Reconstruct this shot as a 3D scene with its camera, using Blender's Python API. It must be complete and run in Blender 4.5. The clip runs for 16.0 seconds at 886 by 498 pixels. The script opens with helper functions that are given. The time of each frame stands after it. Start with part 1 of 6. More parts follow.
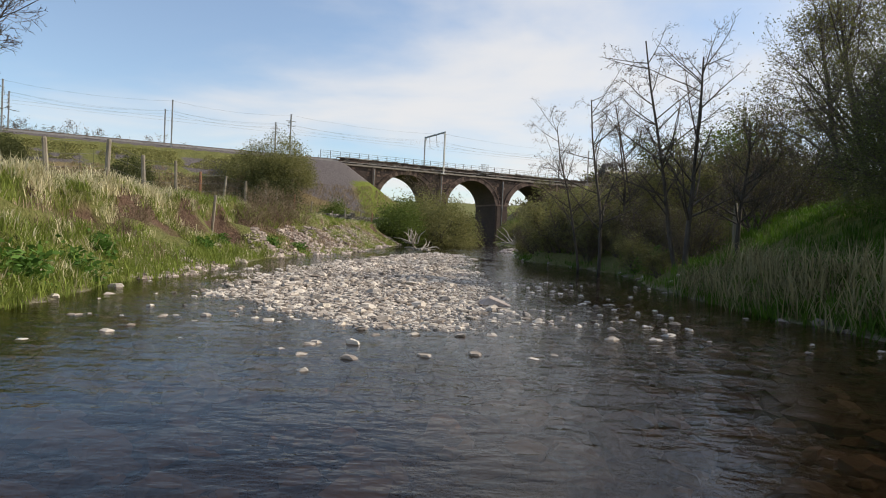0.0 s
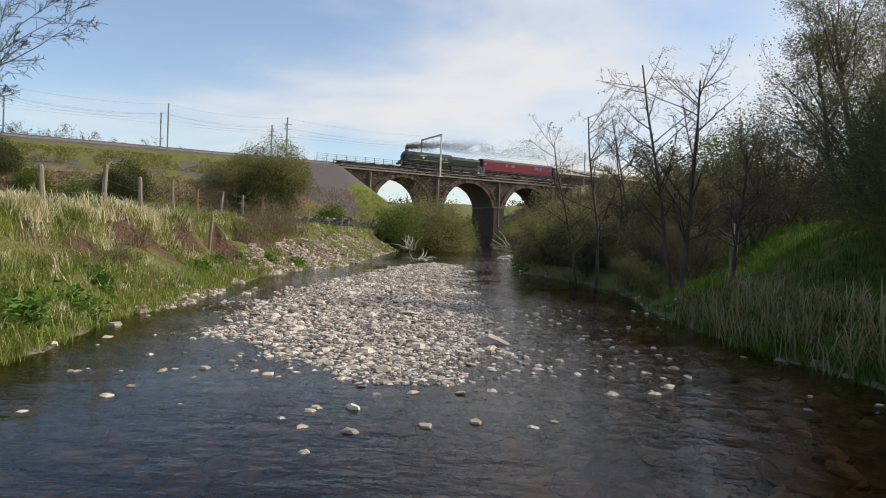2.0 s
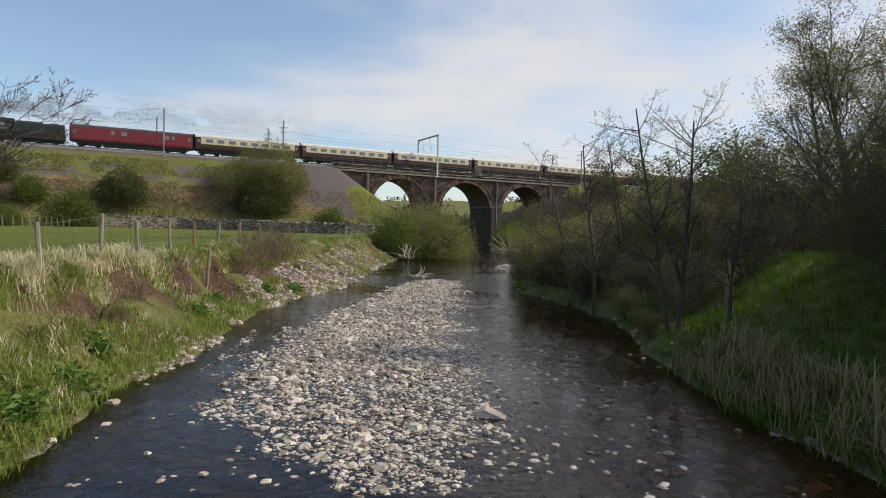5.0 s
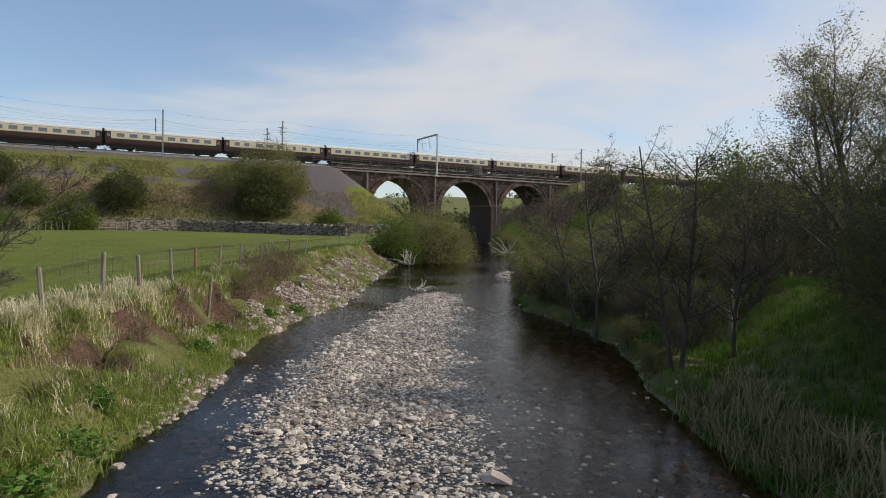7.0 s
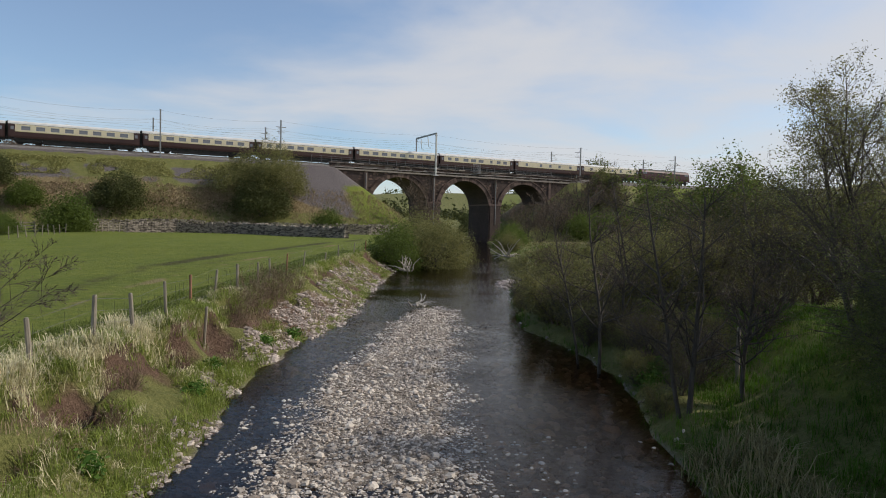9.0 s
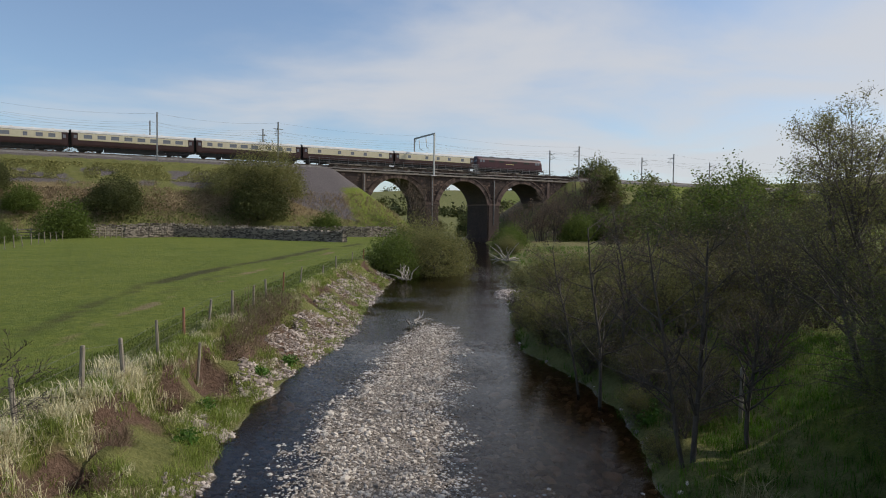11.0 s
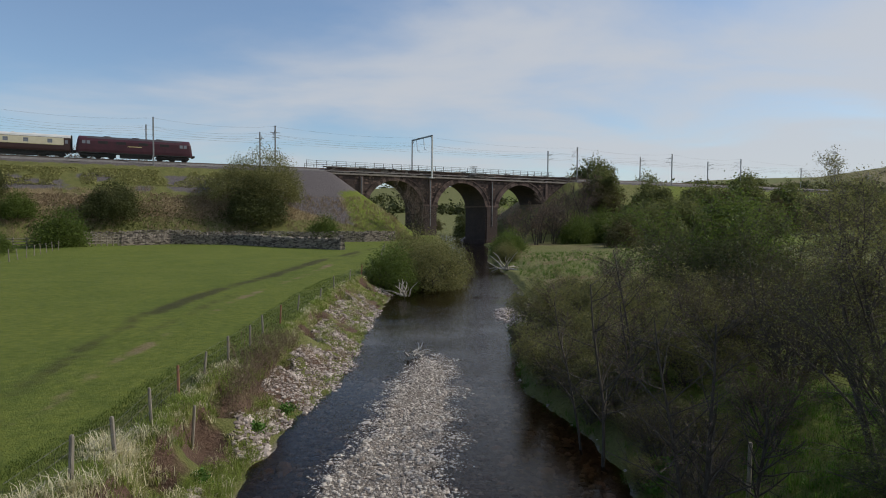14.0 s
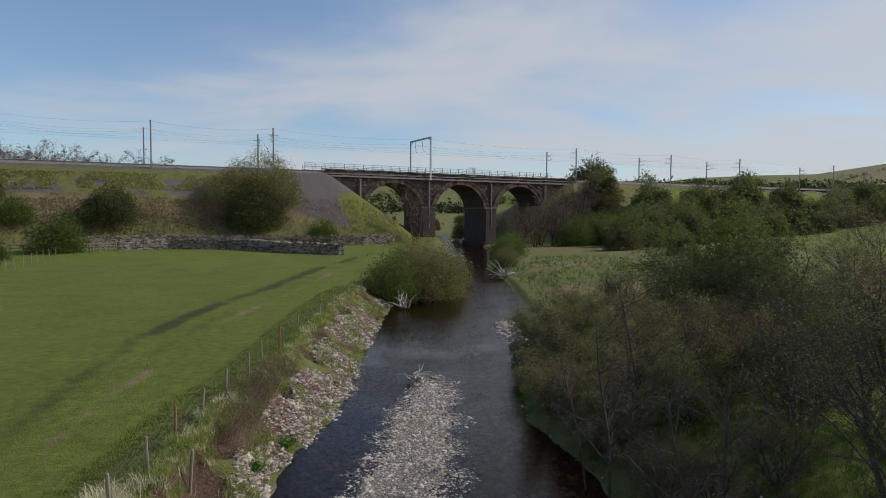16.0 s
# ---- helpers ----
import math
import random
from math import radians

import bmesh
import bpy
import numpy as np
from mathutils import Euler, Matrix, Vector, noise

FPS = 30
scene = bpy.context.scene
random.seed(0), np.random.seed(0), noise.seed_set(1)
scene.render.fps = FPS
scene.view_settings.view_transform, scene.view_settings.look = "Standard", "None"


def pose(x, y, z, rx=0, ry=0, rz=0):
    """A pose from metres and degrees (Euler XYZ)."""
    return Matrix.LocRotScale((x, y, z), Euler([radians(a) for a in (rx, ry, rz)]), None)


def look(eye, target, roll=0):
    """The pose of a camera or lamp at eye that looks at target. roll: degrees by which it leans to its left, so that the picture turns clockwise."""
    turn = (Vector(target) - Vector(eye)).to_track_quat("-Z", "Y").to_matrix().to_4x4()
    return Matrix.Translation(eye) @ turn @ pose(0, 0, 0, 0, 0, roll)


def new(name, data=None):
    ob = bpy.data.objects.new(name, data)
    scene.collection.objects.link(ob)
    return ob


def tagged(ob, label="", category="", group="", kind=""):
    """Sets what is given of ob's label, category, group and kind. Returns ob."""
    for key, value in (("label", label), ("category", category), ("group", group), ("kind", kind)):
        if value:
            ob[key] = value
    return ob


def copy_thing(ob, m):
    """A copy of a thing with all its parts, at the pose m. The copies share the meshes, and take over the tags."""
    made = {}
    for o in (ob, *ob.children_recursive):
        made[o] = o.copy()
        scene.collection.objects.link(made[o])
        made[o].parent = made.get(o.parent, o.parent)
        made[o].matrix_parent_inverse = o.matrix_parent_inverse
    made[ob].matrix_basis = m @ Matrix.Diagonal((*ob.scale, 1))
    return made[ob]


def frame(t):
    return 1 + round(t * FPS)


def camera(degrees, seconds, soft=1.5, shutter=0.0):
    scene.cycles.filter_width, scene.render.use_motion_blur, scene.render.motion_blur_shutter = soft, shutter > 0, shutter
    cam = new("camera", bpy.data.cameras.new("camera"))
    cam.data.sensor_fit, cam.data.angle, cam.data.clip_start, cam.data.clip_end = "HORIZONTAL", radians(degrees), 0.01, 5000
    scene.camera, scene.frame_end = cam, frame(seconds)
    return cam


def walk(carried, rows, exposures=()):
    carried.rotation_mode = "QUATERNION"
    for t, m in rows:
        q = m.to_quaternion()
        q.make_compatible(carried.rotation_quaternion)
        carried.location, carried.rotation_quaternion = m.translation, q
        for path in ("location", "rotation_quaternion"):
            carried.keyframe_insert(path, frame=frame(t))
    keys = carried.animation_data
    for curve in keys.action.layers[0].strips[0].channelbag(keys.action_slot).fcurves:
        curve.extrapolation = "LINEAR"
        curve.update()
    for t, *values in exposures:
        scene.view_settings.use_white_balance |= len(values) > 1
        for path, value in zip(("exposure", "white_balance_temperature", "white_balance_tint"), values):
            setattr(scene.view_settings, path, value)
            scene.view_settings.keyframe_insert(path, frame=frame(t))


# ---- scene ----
cam = camera(70.0, 16.0, 1.0)
PATH = [
    (0, (0.592, -0.245, 0.723), (0.559, 1.754, 0.687), 2.5),
    (0.5, (0.578, -0.251, 0.835), (0.548, 1.749, 0.802), 2.4),
    (1, (0.558, -0.246, 0.93), (0.533, 1.753, 0.901), 2.4),
    (1.5, (0.551, -0.244, 1.028), (0.528, 1.756, 0.998), 2.4),
    (2, (0.554, -0.245, 1.145), (0.531, 1.755, 1.111), 2.3),
    (2.5, (0.566, -0.226, 1.256), (0.543, 1.774, 1.221), 2.2),
    (3, (0.608, -0.212, 1.401), (0.583, 1.788, 1.361), 2.0),
    (3.5, (0.632, -0.221, 1.554), (0.605, 1.779, 1.511), 1.8),
    (4, (0.615, -0.26, 1.708), (0.592, 1.739, 1.666), 1.7),
    (6.5, (0.497, -0.247, 2.58), (0.481, 1.753, 2.525), 1.2),
    (7, (0.48, -0.209, 2.789), (0.464, 1.79, 2.731), 1.2),
    (7.5, (0.441, -0.149, 2.99), (0.427, 1.85, 2.93), 1.3),
    (8, (0.415, -0.061, 3.211), (0.403, 1.938, 3.147), 1.4),
    (8.5, (0.414, 0.07, 3.384), (0.403, 2.068, 3.316), 1.3),
    (9, (0.425, 0.139, 3.617), (0.413, 2.137, 3.545), 1.2),
    (11.5, (0.46, 0.606, 4.709), (0.452, 2.604, 4.624), 0.7),
    (12, (0.429, 0.782, 4.948), (0.422, 2.78, 4.861), 0.7),
    (12.5, (0.418, 0.886, 5.171), (0.411, 2.884, 5.082), 0.6),
    (13, (0.405, 0.926, 5.435), (0.4, 2.924, 5.343), 0.6),
    (13.5, (0.423, 0.86, 5.682), (0.418, 2.858, 5.588), 0.5),
    (14, (0.409, 0.861, 5.968), (0.406, 2.859, 5.871), 0.5),
    (14.5, (0.388, 0.895, 6.222), (0.386, 2.893, 6.124), 0.5),
    (15, (0.355, 0.961, 6.489), (0.355, 2.959, 6.388), 0.5),
    (15.5, (0.338, 1.07, 6.735), (0.34, 3.067, 6.631), 0.4),
    (16, (0.301, 1.227, 6.948), (0.303, 3.224, 6.843), 0.4),
]
EXPOSURES = [(0.0, 0.27, 7350, 12), (4.0, 0.2, 7300, 12), (7.0, -0.02, 7050, 12), (9.0, -0.08, 6950, 12), (12.5, -0.22, 6750, 11), (16.0, -0.34, 6600, 10)]
walk(cam, [(t, look(eye, target, roll)) for t, eye, target, roll in PATH], EXPOSURES)

# ---- world, sun, exposure ----
SUN_DIR = Vector((0.9, 0.2, 0.70)).normalized()     # towards the sun
world = bpy.data.worlds.new("world")
scene.world = world
world.use_nodes = True
wn, wl = world.node_tree.nodes, world.node_tree.links
sky = wn.new("ShaderNodeTexSky")
sky.sky_type, sky.sun_disc = "NISHITA", False
sky.sun_elevation = math.asin(SUN_DIR.z)
sky.sun_rotation = math.atan2(SUN_DIR.x, SUN_DIR.y)
sky.air_density, sky.dust_density, sky.ozone_density = 1.0, 0.5, 2.2
tc = wn.new("ShaderNodeTexCoord")
sep = wn.new("ShaderNodeSeparateXYZ")
wl.new(tc.outputs["Generated"], sep.inputs[0])


def wmath(op, a, b):
    n = wn.new("ShaderNodeMath")
    n.operation = op
    for k, s in enumerate((a, b)):
        if isinstance(s, (int, float)):
            n.inputs[k].default_value = s
        else:
            wl.new(s, n.inputs[k])
    return n.outputs[0]


up = wmath("ADD", wmath("MAXIMUM", sep.outputs[2], 0.0), 0.14)
flat = wn.new("ShaderNodeCombineXYZ")
wl.new(wmath("DIVIDE", sep.outputs[0], up), flat.inputs[0])
wl.new(wmath("DIVIDE", sep.outputs[1], up), flat.inputs[1])
veil = wn.new("ShaderNodeTexNoise")
veil.inputs["Scale"].default_value, veil.inputs["Detail"].default_value = 0.8, 8
veil.inputs["Roughness"].default_value, veil.inputs["Distortion"].default_value = 0.52, 0.35
cmap = wn.new("ShaderNodeMapping")
cmap.inputs["Location"].default_value, cmap.inputs["Scale"].default_value = (4.3, 2.1, 0), (0.95, 1.25, 1)
wl.new(flat.outputs[0], cmap.inputs[0])
wl.new(cmap.outputs[0], veil.inputs["Vector"])
side = wmath("MULTIPLY", wmath("ADD", sep.outputs[0], 0.12), 0.24)      # thicker veil towards the sun's side
low = wmath("MULTIPLY", wmath("SUBTRACT", 0.22, sep.outputs[2]), 0.25)
cover = wn.new("ShaderNodeMapRange")
cover.interpolation_type = "SMOOTHSTEP"
cover.inputs["From Min"].default_value, cover.inputs["From Max"].default_value = 0.33, 0.72
cover.inputs["To Min"].default_value, cover.inputs["To Max"].default_value = 0.1, 0.88
wl.new(wmath("ADD", veil.outputs["Fac"], wmath("ADD", side, low)), cover.inputs["Value"])
mix = wn.new("ShaderNodeMix")
mix.data_type = "RGBA"
wl.new(cover.outputs[0], mix.inputs["Factor"])
tint = wn.new("ShaderNodeMix")
tint.data_type, tint.blend_type = "RGBA", "MULTIPLY"
tint.inputs[0].default_value, tint.inputs[7].default_value = 1.0, (1.06, 1.23, 1.36, 1)
wl.new(sky.outputs[0], tint.inputs[6])
wl.new(tint.outputs[2], mix.inputs[6])
mix.inputs[7].default_value = (6.0, 6.35, 6.9, 1)
bg = wn["Background"]
bg.inputs["Strength"].default_value = 0.112
wl.new(mix.outputs[2], bg.inputs["Color"])
sun = new("sun", bpy.data.lights.new("sun", "SUN"))
sun.data.energy, sun.data.angle, sun.data.color = 3.9, radians(0.8), (1.0, 0.95, 0.86)
sun.matrix_world = look(SUN_DIR * 100, (0, 0, 0))

# ---- materials ----
def links_of(m):
    return m.node_tree.nodes, m.node_tree.links


def noise_node(n, l, scale, detail=4, vec=None, rough=0.6):
    t = n.new("ShaderNodeTexNoise")
    t.inputs["Scale"].default_value, t.inputs["Detail"].default_value, t.inputs["Roughness"].default_value = scale, detail, rough
    if vec is not None:
        l.new(vec, t.inputs["Vector"])
    return t.outputs["Fac"]


def ramp(n, l, fac, stops):
    r = n.new("ShaderNodeValToRGB")
    e = r.color_ramp.elements
    while len(e) < len(stops):
        e.new(0.5)
    for k, (p, c) in enumerate(stops):
        e[k].position, e[k].color = p, (*c, 1)
    l.new(fac, r.inputs[0])
    return r.outputs[0]


def blend(n, l, fac, a, b, mode="MIX"):
    x = n.new("ShaderNodeMix")
    x.data_type, x.blend_type = "RGBA", mode
    for s, k in ((fac, 0), (a, 6), (b, 7)):
        if isinstance(s, (int, float)):
            x.inputs[k].default_value = s
        elif isinstance(s, tuple):
            x.inputs[k].default_value = (*s, 1)
        else:
            l.new(s, x.inputs[k])
    return x.outputs[2]


def stretch(n, l, scale):
    c = n.new("ShaderNodeTexCoord")
    m = n.new("ShaderNodeMapping")
    m.inputs["Scale"].default_value = scale
    l.new(c.outputs["Object"], m.inputs[0])
    return m.outputs[0]


def bump(n, l, height, strength, dist, shader):
    b = n.new("ShaderNodeBump")
    b.inputs["Strength"].default_value, b.inputs["Distance"].default_value = strength, dist
    l.new(height, b.inputs["Height"])
    l.new(b.outputs[0], shader.inputs["Normal"])


def surface(name, dark, light, rough=0.8, scale=3.0, fine=30.0, relief=0.01, metal=0.0, vary=None, stretched=(1, 1, 1)):
    """A worn surface: two scales of colour and a fine relief. vary: 'island' or 'object' shifts the tone piece by piece."""
    m = bpy.data.materials.new(name)
    m.use_nodes = True
    n, l = links_of(m)
    p = n["Principled BSDF"]
    vec = stretch(n, l, stretched)
    big, small = noise_node(n, l, scale, 4, vec), noise_node(n, l, fine, 3, vec)
    f = n.new("ShaderNodeMath")
    f.operation = "MULTIPLY_ADD"
    l.new(small, f.inputs[0])
    f.inputs[1].default_value = 0.55
    l.new(big, f.inputs[2])
    g = n.new("ShaderNodeMath")
    g.operation = "SUBTRACT"
    l.new(f.outputs[0], g.inputs[0])
    g.inputs[1].default_value = 0.27
    fac = g.outputs[0]
    if vary:
        if vary == "island":
            src = n.new("ShaderNodeNewGeometry").outputs["Random Per Island"]
        else:
            src = n.new("ShaderNodeObjectInfo").outputs["Random"]
        a = n.new("ShaderNodeMath")
        a.operation = "MULTIPLY_ADD"
        l.new(src, a.inputs[0])
        a.inputs[1].default_value = 0.8
        l.new(fac, a.inputs[2])
        b = n.new("ShaderNodeMath")
        b.operation = "SUBTRACT"
        l.new(a.outputs[0], b.inputs[0])
        b.inputs[1].default_value = 0.4
        fac = b.outputs[0]
    l.new(ramp(n, l, fac, [(0.22, dark), (0.78, light)]), p.inputs["Base Color"])
    p.inputs["Roughness"].default_value, p.inputs["Metallic"].default_value = rough, metal
    if relief:
        bump(n, l, small, 0.6, relief, p)
    return m


def leafy(name, dark, light, through_=0.5):
    """Leaves and blades: tone by piece, some light through."""
    m = bpy.data.materials.new(name)
    m.use_nodes = True
    n, l = links_of(m)
    p = n["Principled BSDF"]
    src = n.new("ShaderNodeNewGeometry").outputs["Random Per Island"]
    big = noise_node(n, l, 0.9, 3, stretch(n, l, (1, 1, 1)))
    f = n.new("ShaderNodeMath")
    f.operation = "MULTIPLY_ADD"
    l.new(src, f.inputs[0])
    f.inputs[1].default_value = 0.6
    l.new(big, f.inputs[2])
    c = ramp(n, l, f.outputs[0], [(0.3, dark), (0.95, light)])
    l.new(c, p.inputs["Base Color"])
    p.inputs["Roughness"].default_value = 0.65
    p.inputs["Specular IOR Level"].default_value = 0.25
    t = n.new("ShaderNodeBsdfTranslucent")
    l.new(c, t.inputs[0])
    x = n.new("ShaderNodeMixShader")
    x.inputs[0].default_value = through_
    l.new(p.outputs[0], x.inputs[1])
    l.new(t.outputs[0], x.inputs[2])
    l.new(x.outputs[0], n["Material Output"].inputs[0])
    return m


def ground_material():
    m = bpy.data.materials.new("ground")
    m.use_nodes = True
    n, l = links_of(m)
    p = n["Principled BSDF"]
    vec = stretch(n, l, (1, 1, 1))
    z1, z2 = n.new("ShaderNodeVertexColor"), n.new("ShaderNodeVertexColor")
    z1.layer_name, z2.layer_name = "zone", "cover"
    s1, s2 = n.new("ShaderNodeSeparateColor"), n.new("ShaderNodeSeparateColor")
    l.new(z1.outputs[0], s1.inputs[0])
    l.new(z2.outputs[0], s2.inputs[0])
    big, mid, fine = noise_node(n, l, 0.09, 5, vec), noise_node(n, l, 1.1, 5, vec), noise_node(n, l, 14, 4, vec, 0.7)
    rough_grass = blend(n, l, 0.45, ramp(n, l, mid, [(0.3, (0.065, 0.08, 0.02)), (0.7, (0.18, 0.18, 0.06))]),
                        ramp(n, l, fine, [(0.3, (0.05, 0.06, 0.014)), (0.7, (0.24, 0.23, 0.085))]))
    lawn = blend(n, l, 0.4, ramp(n, l, big, [(0.3, (0.076, 0.118, 0.01)), (0.7, (0.118, 0.15, 0.017))]),
                 ramp(n, l, fine, [(0.3, (0.05, 0.085, 0.008)), (0.7, (0.15, 0.185, 0.025))]))
    lawn = blend(n, l, 0.25, lawn, ramp(n, l, mid, [(0.3, (0.05, 0.085, 0.013)), (0.75, (0.12, 0.145, 0.036))]))
    wide = noise_node(n, l, 0.33, 7, vec, 0.68)
    lawn = blend(n, l, 0.45, lawn, ramp(n, l, wide, [(0.32, (0.04, 0.075, 0.007)), (0.68, (0.2, 0.21, 0.04))]))
    clump = noise_node(n, l, 3.2, 6, vec, 0.75)
    lawn = blend(n, l, 0.4, lawn, ramp(n, l, clump, [(0.35, (0.042, 0.076, 0.008)), (0.65, (0.235, 0.25, 0.046))]))
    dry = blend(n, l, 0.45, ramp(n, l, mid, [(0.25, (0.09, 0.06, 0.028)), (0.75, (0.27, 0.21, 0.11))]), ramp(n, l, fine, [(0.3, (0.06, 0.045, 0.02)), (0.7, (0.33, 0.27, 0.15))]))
    earth = blend(n, l, 0.5, ramp(n, l, mid, [(0.3, (0.03, 0.016, 0.011)), (0.7, (0.14, 0.08, 0.055))]),
                  ramp(n, l, fine, [(0.3, (0.04, 0.025, 0.018)), (0.7, (0.22, 0.15, 0.11))]))
    vor = n.new("ShaderNodeTexVoronoi")
    vor.inputs["Scale"].default_value = 9
    l.new(vec, vor.inputs["Vector"])
    scree = ramp(n, l, fine, [(0.3, (0.05, 0.044, 0.046)), (0.7, (0.175, 0.155, 0.157))])
    pebble = blend(n, l, 0.5, ramp(n, l, fine, [(0.3, (0.09, 0.065, 0.05)), (0.7, (0.32, 0.28, 0.24))]), ramp(n, l, vor.outputs["Color"], [(0.2, (0.1, 0.08, 0.062)), (0.8, (0.34, 0.3, 0.25))]))
    c = blend(n, l, s2.outputs[0], rough_grass, lawn)

    def edge(src, lo=0.35, hi=0.65):
        a = n.new("ShaderNodeMath")
        a.operation = "MULTIPLY_ADD"
        l.new(mid, a.inputs[0])
        a.inputs[1].default_value = 0.8
        l.new(src, a.inputs[2])
        r = n.new("ShaderNodeMapRange")
        r.interpolation_type = "SMOOTHSTEP"
        r.inputs["From Min"].default_value, r.inputs["From Max"].default_value = lo + 0.4, hi + 0.4
        l.new(a.outputs[0], r.inputs["Value"])
        return r.outputs[0]

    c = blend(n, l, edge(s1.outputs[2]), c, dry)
    c = blend(n, l, edge(s1.outputs[1]), c, scree)
    c = blend(n, l, edge(s2.outputs[1], 0.15, 0.7), c, (0.055, 0.056, 0.017))
    c = blend(n, l, edge(s1.outputs[0]), c, earth)
    c = blend(n, l, s2.outputs[2], c, pebble)
    l.new(c, p.inputs["Base Color"])
    p.inputs["Roughness"].default_value = 0.9
    p.inputs["Specular IOR Level"].default_value = 0.2
    bump(n, l, fine, 0.9, 0.1, p)
    return m


def water_material():
    m = bpy.data.materials.new("river_water")
    m.use_nodes = True
    n, l = links_of(m)
    n.remove(n["Principled BSDF"])
    vec = stretch(n, l, (0.7, 1.15, 1))
    w1, w2, w3 = noise_node(n, l, 3.2, 4, vec, 0.6), noise_node(n, l, 11.0, 3, vec, 0.6), noise_node(n, l, 0.22, 2, vec)
    a = n.new("ShaderNodeMath")
    a.operation = "MULTIPLY_ADD"
    l.new(w2, a.inputs[0])
    a.inputs[1].default_value = 0.35
    l.new(w1, a.inputs[2])
    b = n.new("ShaderNodeBump")
    b.inputs["Strength"].default_value = 1.0
    rough_patch = n.new("ShaderNodeMapRange")
    rough_patch.inputs["From Min"].default_value, rough_patch.inputs["From Max"].default_value = 0.36, 0.6
    rough_patch.inputs["To Min"].default_value, rough_patch.inputs["To Max"].default_value = 0.006, 0.027
    l.new(w3, rough_patch.inputs["Value"])
    l.new(rough_patch.outputs[0], b.inputs["Distance"])
    l.new(a.outputs[0], b.inputs["Height"])
    fr = n.new("ShaderNodeFresnel")
    fr.inputs["IOR"].default_value = 1.33
    l.new(b.outputs[0], fr.inputs["Normal"])
    gl = n.new("ShaderNodeBsdfGlossy")
    gl.inputs["Roughness"].default_value = 0.045
    l.new(b.outputs[0], gl.inputs["Normal"])
    tr = n.new("ShaderNodeBsdfTransparent")
    tr.inputs[0].default_value = (0.6, 0.42, 0.26, 1)
    x = n.new("ShaderNodeMixShader")
    l.new(fr.outputs[0], x.inputs[0])
    l.new(tr.outputs[0], x.inputs[1])
    l.new(gl.outputs[0], x.inputs[2])
    l.new(x.outputs[0], n["Material Output"].inputs[0])
    return m


def glass_material():
    m = bpy.data.materials.new("sky_tinted_carriage_glass")
    m.use_nodes = True
    p = m.node_tree.nodes["Principled BSDF"]
    # the sky's pale reflection in the panes is put into this base colour
    p.inputs["Base Color"].default_value = (0.2, 0.215, 0.25, 1)
    p.inputs["Roughness"].default_value = 0.05
    return m


def masonry_material(name, dark, light, bw, bh):
    """Coursed stone: blocks in courses, joints sunk."""
    m = bpy.data.materials.new(name)
    m.use_nodes = True
    n, l = links_of(m)
    p = n["Principled BSDF"]
    c = n.new("ShaderNodeTexCoord")
    s = n.new("ShaderNodeSeparateXYZ")
    l.new(c.outputs["Object"], s.inputs[0])
    add = n.new("ShaderNodeMath")
    l.new(s.outputs[0], add.inputs[0])
    l.new(s.outputs[1], add.inputs[1])
    k = n.new("ShaderNodeCombineXYZ")
    l.new(add.outputs[0], k.inputs[0])
    l.new(s.outputs[2], k.inputs[1])
    br = n.new("ShaderNodeTexBrick")
    br.inputs["Scale"].default_value = 1
    br.inputs["Brick Width"].default_value, br.inputs["Row Height"].default_value = bw, bh
    br.inputs["Mortar Size"].default_value = 0.025
    br.inputs["Color1"].default_value, br.inputs["Color2"].default_value = (*dark, 1), (*light, 1)
    br.inputs["Mortar"].default_value = (0.075, 0.06, 0.052, 1)
    l.new(k.outputs[0], br.inputs["Vector"])
    big, fine = noise_node(n, l, 0.35, 5, c.outputs["Object"]), noise_node(n, l, 4, 4, c.outputs["Object"], 0.7)
    col = blend(n, l, 0.55, br.outputs["Color"], ramp(n, l, big, [(0.3, (0.018, 0.011, 0.01)), (0.72, (0.09, 0.056, 0.047))]))
    col = blend(n, l, 0.35, col, ramp(n, l, fine, [(0.3, (0.016, 0.01, 0.01)), (0.75, (0.17, 0.13, 0.11))]))
    l.new(col, p.inputs["Base Color"])
    p.inputs["Roughness"].default_value = 0.9
    bump(n, l, br.outputs["Fac"], -0.6, 0.05, p)
    return m


M_GROUND, M_WATER, M_GLASS = ground_material(), water_material(), glass_material()
M_STONE = surface("river_stone", (0.2, 0.165, 0.135), (0.56, 0.5, 0.43), 0.85, 4, 40, 0.006, vary="island")
M_STONE_ONE = surface("river_stone_single", (0.2, 0.165, 0.135), (0.56, 0.5, 0.43), 0.85, 4, 40, 0.006, vary="object")
M_PALESTONE = surface("pale_dry_rock", (0.34, 0.29, 0.24), (0.6, 0.54, 0.46), 0.85, 4, 40, 0.006, vary="object")
M_BANKSTONE = surface("bank_stone", (0.17, 0.135, 0.115), (0.49, 0.42, 0.37), 0.9, 3, 30, 0.01, vary="island")
M_WALLSTONE = surface("field_wall_stone", (0.075, 0.062, 0.052), (0.33, 0.285, 0.24), 0.9, 2, 12, 0.02, vary="island")
M_MASONRY = masonry_material("viaduct_sandstone", (0.03, 0.017, 0.015), (0.085, 0.05, 0.042), 0.7, 0.34)
M_DRESSED = surface("dressed_sandstone", (0.05, 0.031, 0.026), (0.16, 0.11, 0.092), 0.9, 1.5, 9, 0.02, vary="object")
M_COPING = surface("weathered_coping", (0.05, 0.038, 0.034), (0.3, 0.26, 0.225), 0.9, 1.6, 8, 0.03, vary="object")
